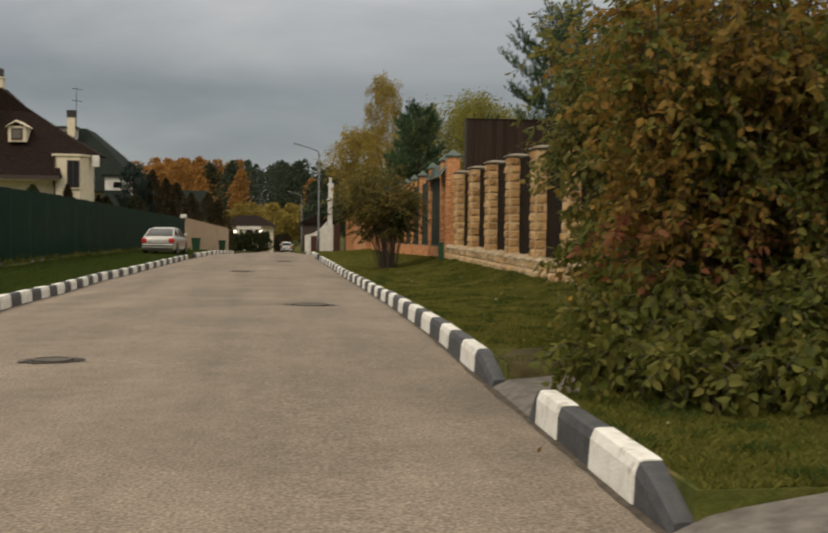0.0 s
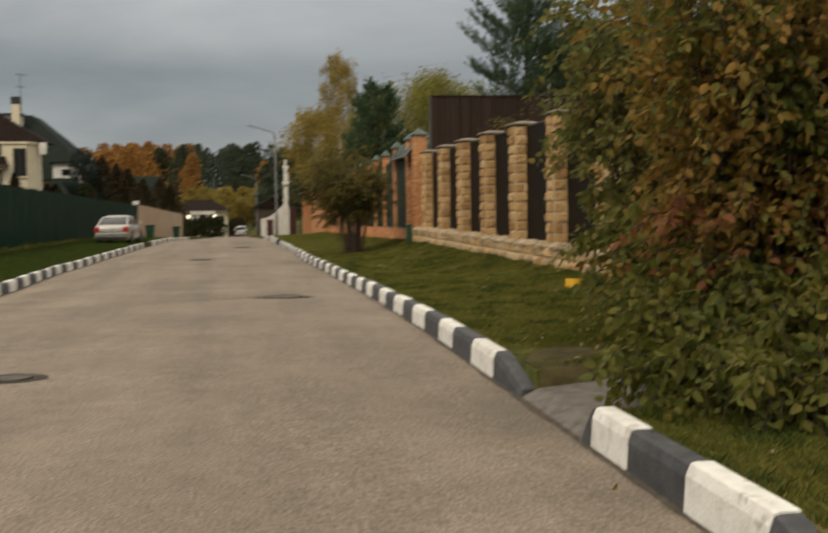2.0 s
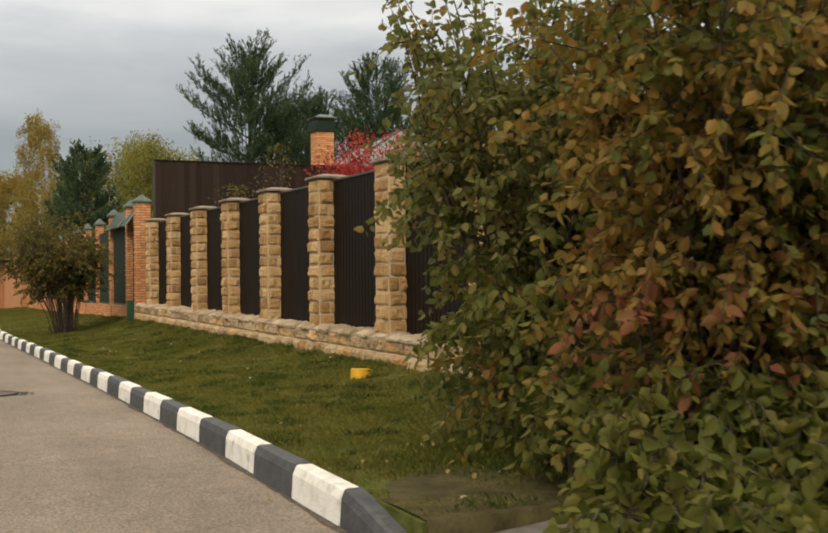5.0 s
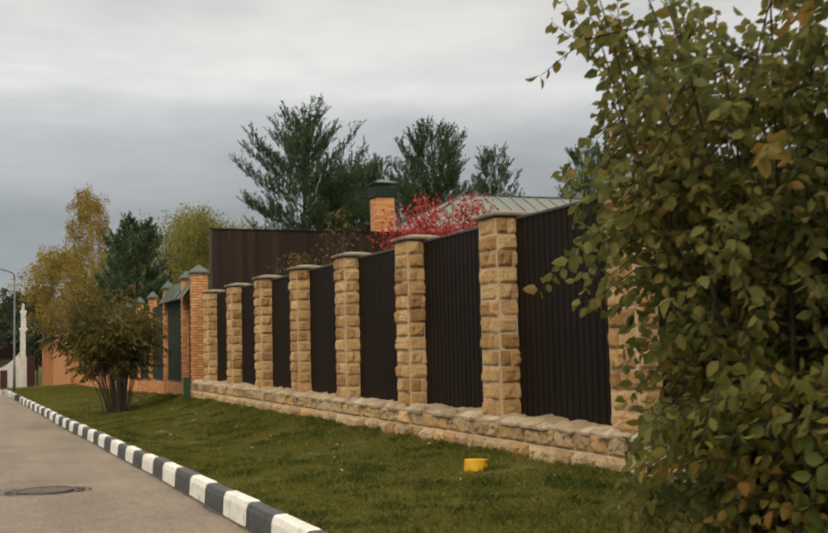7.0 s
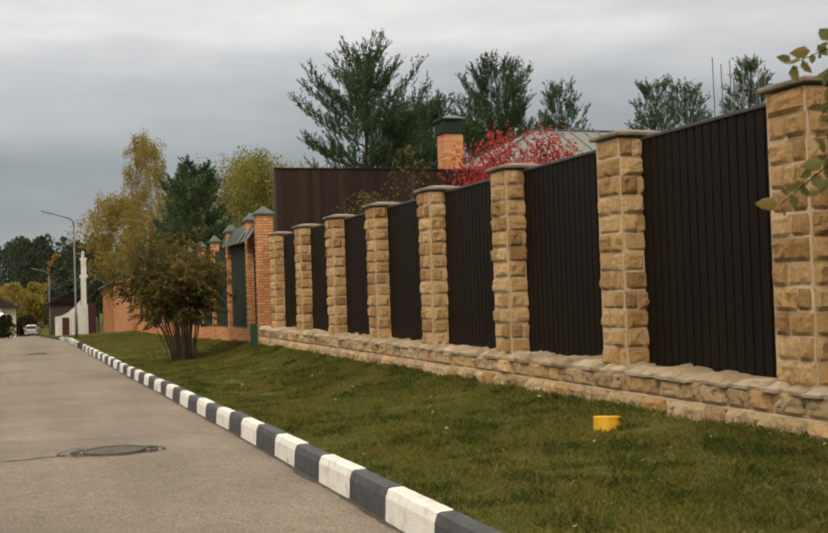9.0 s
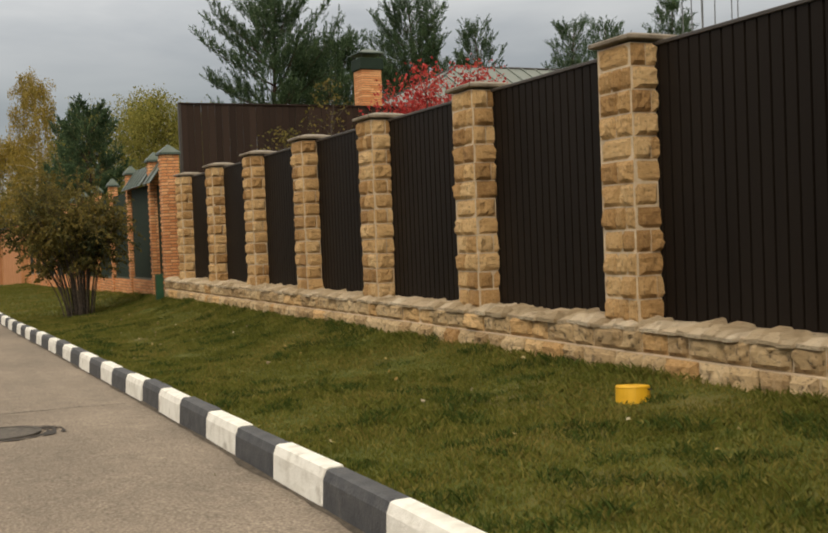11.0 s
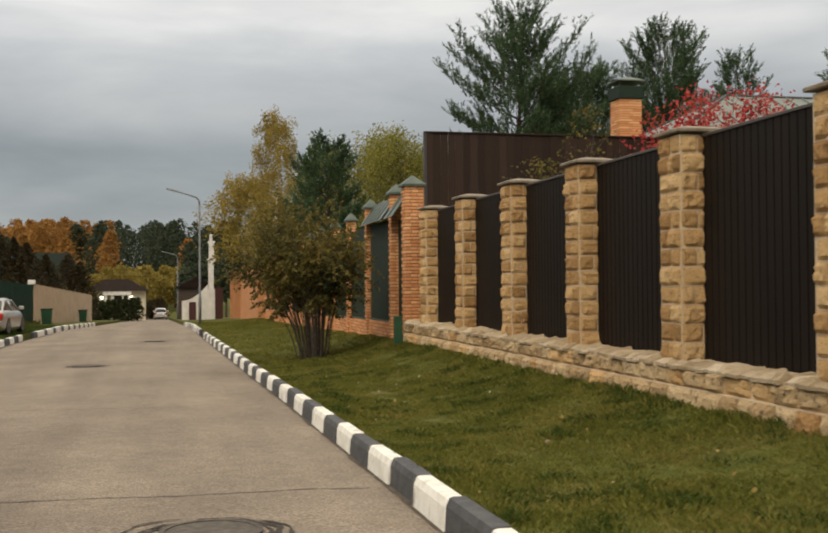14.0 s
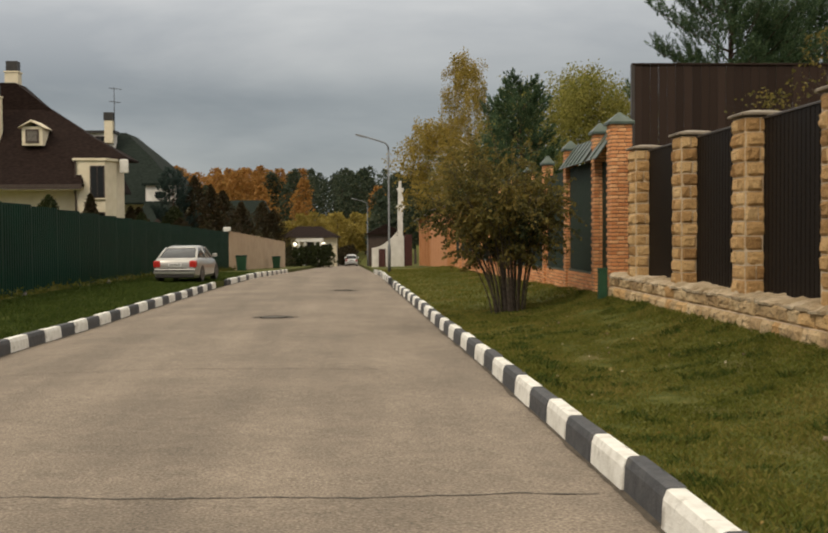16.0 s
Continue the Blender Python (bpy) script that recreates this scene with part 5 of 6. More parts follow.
# ---- grass ----
def lawn_blades(name, label, n, xs, ys, h, seed, left=False, mat="grass", tufts=False):
    rng = np.random.default_rng(seed)
    y = ys[0] + (ys[1] - ys[0]) * rng.random(n) ** 1.4
    u = rng.random(n)
    rk = np.interp(y, np.arange(-20, 110, 1.0), [right_kerb(v) for v in np.arange(-20, 110, 1.0)])
    lk = np.interp(y, np.arange(-20, 110, 1.0), [left_kerb(v) for v in np.arange(-20, 110, 1.0)])
    x = lk - 0.17 - u * (lk - 0.17 - xs[0]) if left else rk + 0.17 + u * (xs[1] - rk - 0.17)
    keep = np.ones(n, bool)
    if not left:
        keep = ~((y > 1.66) & (y < 3.36) & (x < rk + 1.5)) & ~((y > -3.75) & (y < -1.18))
    if not left:
        bare_soil = ((x - 3.5) / 1.1) ** 2 + ((y - 3.6) / 1.25) ** 2
        keep &= (bare_soil > 1) | (rng.random(n) < 0.5 + 0.5 * np.clip(bare_soil, 0, 1) ** 3)
    if tufts:
        keep &= np.array([noise.noise((a * 2.4, b * 2.4, 11.0)) + 0.5 * noise.noise((a * 0.6, b * 0.6, 4.0)) > 0.27 for a, b in zip(x, y)])
    x, y, rk = x[keep], y[keep], rk[keep]
    n = len(x)
    kt = np.interp(y, np.arange(-20, 110, 1.0), [kerb_top(v) for v in np.arange(-20, 110, 1.0)])
    ff = np.interp(y, np.arange(-20, 110, 1.0), [fence_foot(v) for v in np.arange(-20, 110, 1.0)])
    s = np.clip((x - rk - 0.2) / (5.85 - rk - 0.2), 0, 1) ** 2.6
    z = (kt - 0.035) * (1 - s) + ff * s if not left else kt - 0.035
    patch = np.array([noise.noise((a * 0.9, b * 0.9, 7.0)) + 0.6 * noise.noise((a * 3.1, b * 3.1, 2.0)) for a, b in zip(x, y)])
    hh = h * rng.uniform(0.5, 1.2, n) * (1 + 0.8 * patch) * np.where((np.abs(x - 5.80) < 0.16) & (not left), 1.35, 1.0)
    a = rng.uniform(0, 2 * np.pi, n)
    w = 0.0035 + 0.00018 * np.maximum(y, 0)
    lean = rng.normal(size=(n, 2)) * hh[:, None] * 0.55
    v = np.empty((n, 4, 3))
    cx, cy = np.cos(a) * w, np.sin(a) * w
    v[:, 0] = np.stack([x - cx, y - cy, z - 0.012], 1)
    v[:, 1] = np.stack([x + cx, y + cy, z - 0.012], 1)
    v[:, 2] = np.stack([x + lean[:, 0] * 0.45 + cx * 0.7, y + lean[:, 1] * 0.45 + cy * 0.7, z + hh * 0.6], 1)
    v[:, 3] = np.stack([x + lean[:, 0], y + lean[:, 1], z + hh], 1)
    tagged(part(name, cloud_mesh(name, (v.reshape(-1, 3), 4, [(0, 1, 2, 3)]), M[mat]), None), label, "grass", kind="stuff")


lawn_blades("grass", "short mown green grass with a few dry blades", 340000, (0, 5.95), (-1.2, 34), 0.036, 81)
# The tufts' darker colour also paints in the small shadows among them.
lawn_blades("grass_tussocks", "darker longer tufts in the mown lawn", 150000, (0, 5.95), (-1.2, 34), 0.055, 86, mat="grass_dark", tufts=True)
lawn_blades("grass", "mown green grass beside the brick fence", 40000, (0, 6.0), (30, 75), 0.055, 82)
lawn_blades("grass", "mown green grass before the green fence", 130000, (-9.3, 0), (12, 66), 0.075, 83, left=True, mat="grass_dark")


def fallen_leaves():
    rng = np.random.default_rng(85)
    n = 170
    x = np.where(rng.random(n) < 0.96, rng.uniform(2.75, 5.7, n), rng.uniform(2.1, 2.3, n))
    y = np.where(rng.random(n) < 0.5, rng.uniform(-1.0, 6, n), rng.uniform(4, 30, n))
    z = np.array([(lawn(a, b) + 0.03) if a > right_kerb(b) + 0.16 else road_z(a, b) + 0.012 for a, b in zip(x, y)])
    tagged(part("fallen_leaves", cloud_mesh("fallen_leaves", leaf_cloud(np.stack([x, y, z], 1), 0.042, rng, 0.0, 0.75), M["fallen"]), None), "scattered pale yellow fallen leaves", "leaves", kind="stuff")


fallen_leaves()

# ---- left side of the road ----
def left_fence_x(y):
    return -9.95 + (y - 42) * 0.0475


def build_green_fence():
    fence = thing("green_fence", "tall dark green corrugated sheet fence", "fence")
    y = 12.0
    posts = Geo().tube([(0, 0, 0), (0, 0, 2.6)], 0.03, 6).mesh("post", M["green_sheet"])
    while y < 82:
        y1 = min(y + 2.5, 82)
        zt = float(np.interp(y, [12, 42, 57, 82], [2.80, 2.46, 2.12, 1.55]))
        zb = kerb_top(y) - 0.12
        g, prof, s = Geo(), [], y
        while s < y1 - 0.001:
            for dy, dx in ((0.0, 0.0), (0.12, 0.0), (0.14, -0.022), (0.18, -0.022)):
                if s + dy < y1:
                    prof.append((s + dy, dx))
            s += 0.2
        prof.append((y1, 0.0))
        n = len(prof)
        for z in (zb, zt):
            g.v += [(left_fence_x(a) + b, a, z) for a, b in prof]
        for z in (zb, zt):
            g.v += [(left_fence_x(a) + b - 0.004, a, z) for a, b in prof]
        for i in range(n - 1):
            g.f += [(i, i + 1, n + i + 1, n + i), (2 * n + i + 1, 2 * n + i, 3 * n + i, 3 * n + i + 1), (n + i, n + i + 1, 3 * n + i + 1, 3 * n + i)]
        part("sheet_panel", g, M["green_sheet"], fence)
        ob = new("post", posts)
        ob.parent, ob.location = fence, (left_fence_x(y) - 0.07, y, zb - 0.1)
        y += 2.5
    rnd = random.Random(6)
    for k in range(9):
        y = rnd.uniform(33, 56)
        x = left_fence_x(y) + rnd.uniform(0.25, 0.6)
        g = Geo()
        pts = [[(0.10 * (1.2 - h) * rnd.uniform(0.7, 1.3) * math.cos(a * 0.9), 0.10 * (1.2 - h) * rnd.uniform(0.7, 1.3) * math.sin(a * 0.9), h * 0.16) for a in range(7)] for h in (-0.2, 0.3, 0.7, 1.0)]
        g.loft(pts)
        st = part("boulder", g, M["concrete"])
        st.location = (x, y, lawn(x, y))
        tagged(st, "small grey stone at the foot of the green fence", "stone", "stones along the fence")


build_green_fence()


def build_beige_wall():
    x0, y0, x1, y1 = -8.05, 82.2, -6.3, 111
    g = Geo()
    n = 10
    for i in range(n + 1):
        y = y0 + (y1 - y0) * i / n
        x = x0 + (x1 - x0) * i / n
        zb, zt = kerb_top(y) - 0.3, float(np.interp(y, [82, 111], [1.60, 0.62]))
        g.v += [(x, y, zb), (x, y, zt), (x - 0.3, y, zt), (x - 0.3, y, zb)]
        if i:
            a = 4 * (i - 1)
            g.f += [(a, a + 4, a + 5, a + 1), (a + 1, a + 5, a + 6, a + 2), (a + 2, a + 6, a + 7, a + 3)]
    g.f += [(0, 1, 2, 3), (4 * n + 3, 4 * n + 2, 4 * n + 1, 4 * n)]
    wall = thing("beige_wall", "plain beige rendered garden wall", "wall")
    part("panel", g, M["beige"], wall)
    g = Geo()
    for i in range(n):
        y, z0, z1 = y0 + (y1 - y0) * i / n, 0, 0
        za, zb = float(np.interp(y, [82, 111], [1.60, 0.62])), float(np.interp(y + 2.8, [82, 111], [1.60, 0.62]))
        x = x0 + (x1 - x0) * i / n
        g.loft([[(x - 0.36, y, za), (x + 0.06, y, za), (x + 0.06, y, za + 0.07), (x - 0.36, y, za + 0.07)], [(x - 0.29, y + 2.8, zb), (x + 0.13, y + 2.8, zb), (x + 0.13, y + 2.8, zb + 0.07), (x - 0.29, y + 2.8, zb + 0.07)]])
    part("coping", g, M["beige"], wall)
    part("end_lamp", Geo().box(-8.4, -7.95, 81.9, 82.3, 1.62, 1.92, 0.03), M["white"], wall, "small white block on the wall end")


build_beige_wall()


def bin_at(x, y):
    z = lawn(x, y)
    t = thing("litter_bin", "dark green rubbish bin by the wall", "bin", (x, y, z), group="bins along the wall")
    part("body", Geo().loft([[(-w, -w, h), (w, -w, h), (w, w, h), (-w, w, h)] for w, h in ((0.26, 0.03), (0.33, 0.92))]), M["green_box"], t)
    part("lid", Geo().box(-0.36, 0.36, -0.36, 0.36, 0.92, 1.0, 0.03), M["green_panel"], t)
    part("axle", Geo().tube([(-0.3, 0.22, 0.06), (0.3, 0.22, 0.06)], 0.06, 8), M["dark"], t)


bin_at(-6.9, 79)
bin_at(-6.2, 99)


# ---- cars ----
def car(name, label, place, turn, paint, group="", saloon=True):
    """A four-door car; its tail looks towards -y."""
    t = thing(name, label, "car", place, group)
    t.rotation_euler = (0, 0, radians(turn))
    g = Geo()
    # half width, lower edge, waist height, shoulder inset at stations along the length
    st = [(-2.14, 0.70, 0.36, 0.84, 0.10), (-2.08, 0.80, 0.26, 0.95, 0.06), (-1.7, 0.86, 0.22, 1.00, 0.05), (-1.0, 0.875, 0.20, 0.98, 0.05), (0.2, 0.875, 0.20, 0.95, 0.05), (1.2, 0.87, 0.20, 0.92, 0.06), (1.75, 0.83, 0.22, 0.80, 0.09), (2.08, 0.74, 0.28, 0.70, 0.12), (2.16, 0.60, 0.36, 0.60, 0.12)]
    rings = []
    for y, w, lo, hi, inset in st:
        rings.append([(-w + 0.06, y, lo), (-w, y, lo + 0.12), (-w - 0.012, y, (lo + hi) / 2 + 0.05), (-w + inset * 0.6, y, hi - 0.05), (-w + inset + 0.05, y, hi), (w - inset - 0.05, y, hi), (w - inset * 0.6, y, hi - 0.05), (w + 0.012, y, (lo + hi) / 2 + 0.05), (w, y, lo + 0.12), (w - 0.06, y, lo)])
    g.loft(rings)
    part("body", g, paint, t, smooth=True)
    back = -1.72 if saloon else -2.02
    top_back = -0.95 if saloon else -1.80
    # glass house: half width at the waist and at the roof, station, roof height
    cab = [(back, 0.74, 0.70, 1.00), (top_back - 0.28, 0.76, 0.63, 1.26), (top_back, 0.77, 0.59, 1.40), (-0.2, 0.78, 0.58, 1.45), (0.42, 0.78, 0.59, 1.41), (0.80, 0.77, 0.64, 1.22), (1.26, 0.74, 0.70, 0.95)]
    g = Geo().loft([[(-w, y, 0.93), (-r - 0.015, y, hi - 0.06), (-r + 0.08, y, hi), (r - 0.08, y, hi), (r + 0.015, y, hi - 0.06), (w, y, 0.93)] for y, w, r, hi in cab])
    part("glass_house", g, M["car_glass"], t, "grey tinted windows", smooth=True)
    g = Geo().loft([[(-r - 0.022, y, hi - 0.075), (-r - 0.02, y, hi - 0.045), (-r + 0.08, y, hi + 0.014), (r - 0.08, y, hi + 0.014), (r + 0.02, y, hi - 0.045), (r + 0.022, y, hi - 0.075)] for y, w, r, hi in [(top_back - 0.06, 0, 0.60, 1.375)] + cab[2:5] + [(0.50, 0, 0.60, 1.375)]])
    part("roof", g, paint, t, smooth=True)
    for s in (-1, 1):
        for name, pts, rad in (("rear_pillar", [(0.735, back + 0.02, 0.98), (0.655, top_back - 0.26, 1.235), (0.60, top_back, 1.365)], 0.050), ("front_pillar", [(0.735, 1.22, 0.95), (0.66, 0.80, 1.19), (0.605, 0.44, 1.37)], 0.032), ("centre_pillar", [(0.785, -0.25, 0.94), (0.605, -0.22, 1.39)], 0.034)):
            part(name, Geo().tube([(s * x, y, z) for x, y, z in pts], rad, 6), paint, t, smooth=True)
        part("tail_light", Geo().box(s * 0.69 - 0.13, s * 0.69 + 0.13, -2.155, -1.92, 0.62, 0.90, 0.04), M["tail_red"], t, "red tail light")
        mir = part("mirror", Geo().box(s * 0.97 - 0.09, s * 0.97 + 0.09, 0.62, 0.70, 0.98, 1.12, 0.02), paint, t)
        for y in (-1.28, 1.36):
            g = Geo()
            n = 20
            c = [(math.cos(2 * math.pi * i / n), math.sin(2 * math.pi * i / n)) for i in range(n)]
            g.loft([[(s * x, y + r * p, 0.31 + r * q) for p, q in c] for x, r in ((0.68, 0.29), (0.70, 0.31), (0.86, 0.31), (0.885, 0.29), (0.885, 0.20))])
            wheel = part("wheel", g, M["rubber"], t, "black tyre")
            part("rim", Geo().loft([[(s * x, y + r * p, 0.31 + r * q) for p, q in c] for x, r in ((0.86, 0.2), (0.888, 0.2), (0.895, 0.17), (0.88, 0.05))]), M["steel"], wheel, "silver wheel rim")
            g = Geo()
            g.loft([[(s * x, y + 0.37 * p, 0.33 + 0.37 * max(q, -0.35)) for p, q in c] for x in (0.80, 0.888)])
            part("wheel_arch", g, M["dark"], t)
    part("bumper", Geo().box(-0.80, 0.80, -2.20, -2.02, 0.36, 0.58, 0.05), paint, t)
    part("bumper_strip", Geo().box(-0.78, 0.78, -2.215, -2.19, 0.50, 0.545), M["dark"], t)
    part("number_plate", Geo().box(-0.26, 0.26, -2.150, -2.128, 0.68, 0.79), M["plate"], t, "white plate with plain bars")
    part("plate_bar", Geo().box(-0.2, 0.2, -2.156, -2.149, 0.72, 0.75), M["dark"], t)
    part("valance", Geo().box(-0.72, 0.72, -2.17, -2.0, 0.24, 0.37, 0.02), M["dark"], t, "black lower valance")
    part("boot_line", Geo().box(-0.44, 0.44, -2.146, -2.12, 0.60, 0.615), M["dark"], t)
    part("exhaust", Geo().tube([(0.5, -2.16, 0.28), (0.5, -1.9, 0.28)], 0.03, 8), M["steel"], t)
    return t


car("parked_car", "silver-beige saloon car parked on the grass", (-6.22, 53.0, lawn(-6.2, 53.0)), -4, M["paint_silver"])
far_car = car("parked_car", "small white car standing far down the road", (-0.5, 163, road_z(-0.5, 163)), 0, M["paint_white"], saloon=False)
far_car.scale = (1, 1, 1.12)


# ---- lamps ----
def street_lamp(x, y, h, arm, label):
    z = lawn(x, y) - 0.05
    t = thing("street_lamp", label, "lamp", (x, y, z), group="street lamps")
    part("pole", Geo().tube([(0, 0, 0), (0, 0, 1.4), (0, 0, 1.45), (0, 0, h - 0.35)], [0.085, 0.08, 0.055, 0.045], 8), M["steel"], t, smooth=True)
    part("arm", Geo().tube([(0, 0, h - 0.36), (-0.03, 0, h - 0.15), (-0.16, 0, h), (-0.4, 0, h + 0.08), (-arm, 0, h + 0.34)], [0.045, 0.042, 0.04, 0.036, 0.03], 8), M["steel"], t, smooth=True)
    part("lamp_head", Geo().loft([[(-arm + d, -w, h + 0.34 - d * 0.25 + k), (-arm + d, w, h + 0.34 - d * 0.25 + k), (-arm + d, w * 0.7, h + 0.42 - d * 0.25 + k), (-arm + d, -w * 0.7, h + 0.42 - d * 0.25 + k)] for d, w, k in ((0.15, 0.05, -0.05), (0.0, 0.10, -0.05), (-0.35, 0.10, -0.05), (-0.42, 0.04, -0.04))]), M["steel"], t)


street_lamp(2.2, 64, 6.6, 1.25, "grey metal street lamp with a curved arm")
street_lamp(1.5, 120, 6.6, 1.25, "grey metal street lamp far down the road")


# ---- far side of the brick fence ----
def build_far_right():
    wall = thing("orange_wall", "tall plain orange brick wall with a sloping brown coping", "wall")
    part("solid_wall", Geo().box(5.75, 6.3, 71.5, 86.0, -1.2, 2.95, 0.03), M["orange_wall"], wall)
    part("coping", Geo().box(5.65, 6.4, 71.4, 86.1, 2.95, 3.05, 0.02), M["brown_trim"], wall)
    for k in range(5):
        y = 86.6 + 3.4 * k
        part("post", Geo().box(5.75, 6.3, y, y + 0.7, -2.0, 2.9 - 0.05 * k, 0.02), M["orange_wall"], wall)
        part("infill", Geo().box(5.95, 6.1, y + 0.7, y + 3.4, -2.0, 2.75 - 0.05 * k), M["dark_red"], wall, "brown infill panel")
        part("roofing", Geo().loft([[(5.4, yy, 2.70 - 0.05 * k), (6.1, yy, 3.05 - 0.05 * k), (6.6, yy, 2.8 - 0.05 * k)] for yy in (y - 0.2, y + 3.5)]), M["brown_trim"], wall)
    gate = thing("white_gateway", "tall white ornate gate post with a low white wall", "gate")
    g = Geo()
    y = 104
    for x0, x1, z0, z1 in ((4.0, 4.6, -1.6, 1.2), (4.05, 4.5, 1.2, 3.6), (3.95, 4.65, 3.6, 3.85), (4.1, 4.55, 3.85, 5.2), (4.0, 4.6, 5.2, 5.4), (4.15, 4.4, 5.4, 6.0)):
        g.box(x0, x1, y, y + 0.6, z0, z1, 0.03)
    part("post", g, M["white"], gate)
    g = Geo()
    g.loft([[(1.75 + 0.25 * k, y + 0.1, -2.0), (1.75 + 0.25 * k, y + 0.4, -2.0), (1.75 + 0.25 * k, y + 0.4, 0.15 + 0.018 * k * k), (1.75 + 0.25 * k, y + 0.1, 0.15 + 0.018 * k * k)] for k in range(10)])
    part("curved_wall", g, M["white"], gate, "white wall that sweeps up to the post")
    part("door", Geo().box(2.35, 2.95, y + 0.04, y + 0.10, -1.7, 0.05), M["dark_red"], gate, "dark door")
    part("side_panel", Geo().box(4.62, 5.3, y + 0.1, y + 0.2, -1.7, 1.3), M["dark_red"], gate, "dark red-brown panel beside the post")
    shed = thing("far_shed", "low building with a dark brown roof behind the gate", "house")
    part("wall", Geo().box(1.6, 5.2, 120, 126, -2.2, 1.4), M["frame_brown"], shed)
    part("roof", Geo().loft([[(1.2, yy, 1.3), (3.4, yy, 2.4), (5.6, yy, 1.3)] for yy in (119.6, 126.4)]), M["roof_brown"], shed)


build_far_right()


# ---- houses on the left ----
def window(parent, x0, x1, y, z0, z1, frame="frame_brown"):
    w = part("window", Geo().box(x0, x1, y - 0.03, y + 0.05, z0, z1, 0.01), M[frame], parent)
    t = 0.08
    mid = (x0 + x1) / 2
    for a, b in ((x0 + t, mid - 0.03), (mid + 0.03, x1 - t)):
        part("pane", Geo().box(a, b, y - 0.045, y - 0.028, z0 + t, z1 - t), M["window"], w)
    part("sill", Geo().box(x0 - 0.08, x1 + 0.08, y - 0.14, y + 0.02, z0 - 0.08, z0), M["cream"], w)


def house_brown():
    h = thing("brown_roof_house", "large cream house with a steep flared brown roof", "house")
    part("wall", Geo().box(-33, -18.7, 84.6, 97, -1.5, 4.9), M["cream"], h)
    part("upper_wall", Geo().box(-18.9, -16.2, 85.6, 88.0, -1.5, 6.6), M["cream"], h)
    rings = []
    for z, xr, yf in ((4.72, -17.9, 82.7), (4.86, -17.9, 82.7), (6.0, -18.2, 83.9), (7.5, -18.8, 85.3), (9.2, -20.6, 87.0), (10.9, -22.4, 88.6), (12.45, -23.9, 90.0)):
        xl, yb = -34 - (xr + 17.9) * 1.2, 98.5 - (yf - 82.7) * 1.05
        rings.append([(xl, yf, z), (xr, yf, z), (xr, yb, z), (xl, yb, z)])
    roof = part("roof", Geo().loft(rings), M["roof_brown"], h, "steep dark brown shingle roof")
    rings = []
    for z, xr, yf in ((6.62, -15.2, 84.6), (6.74, -15.2, 84.6), (7.4, -16.3, 85.3), (8.4, -18.1, 86.3), (9.6, -19.9, 87.5), (11.0, -22.1, 88.7), (12.40, -23.85, 89.9)):
        rings.append([(-25, yf, z), (xr, yf, z), (xr, 88.2, z), (-25, 88.2, z)])
    part("side_roof", Geo().loft(rings), M["roof_brown"], h, "flared side of the brown roof")
    part("fascia", Geo().box(-33.9, -17.9, 82.62, 82.72, 4.55, 4.86), M["frame_brown"], h)
    part("soffit", Geo().box(-33.8, -18.0, 82.7, 84.6, 4.5, 4.6), M["cream"], h, "pale boarded soffit")
    # corner bay
    ring = [(-19.0, 85.5), (-18.5, 83.4), (-16.5, 83.4), (-16.0, 84.6), (-16.0, 86.5), (-19.0, 86.5)]
    part("bay", Geo().loft([[(x, y, z) for x, y in ring] for z in (-1.5, 6.6)]), M["cream"], h)
    part("bay_cornice", Geo().loft([[(x + (0.13 if x > -17 else -0.13), y - 0.13, z) for x, y in ring] for z in (6.50, 6.66)]), M["cream"], h)
    window(h, -17.5, -16.52, 83.36, 3.95, 6.15)
    window(h, -17.5, -16.52, 83.36, 1.4, 3.0)
    w = part("side_window", Geo().loft([[(-18.95, 85.25, z), (-18.62, 83.85, z), (-18.67, 83.83, z), (-19.0, 85.22, z)] for z in (4.1, 6.0)]), M["frame_brown"], h, "brown framed side window")
    part("pane", Geo().loft([[(-18.93, 85.1, z), (-18.70, 84.0, z), (-18.75, 83.98, z), (-18.98, 85.1, z)] for z in (4.3, 5.8)]), M["window"], w)
    part("roof_bracket", Geo().box(-15.75, -15.2, 84.5, 84.8, 5.7, 6.65, 0.05), M["white"], h, "white eave bracket")
    part("drain_pipe", Geo().tube([(-18.45, 83.3, 6.5), (-18.45, 83.3, -1.5)], 0.06, 8), M["frame_brown"], h)
    d = part("dormer", Geo().box(-22.45, -21.05, 84.9, 88.0, 7.65, 8.95), M["cream"], h, "small cream dormer")
    part("dormer_roof", Geo().loft([[(-22.65, y, 8.84), (-21.75, y, 9.40), (-20.85, y, 8.84), (-21.75, y, 9.26)] for y in (84.6, 88.3)]), M["cream"], d)
    part("dormer_frame", Geo().box(-22.2, -21.3, 84.84, 84.92, 7.8, 8.75), M["frame_brown"], d)
    part("dormer_pane", Geo().box(-22.08, -21.42, 84.82, 84.85, 7.92, 8.63), M["concrete"], d, "curtained dormer pane")
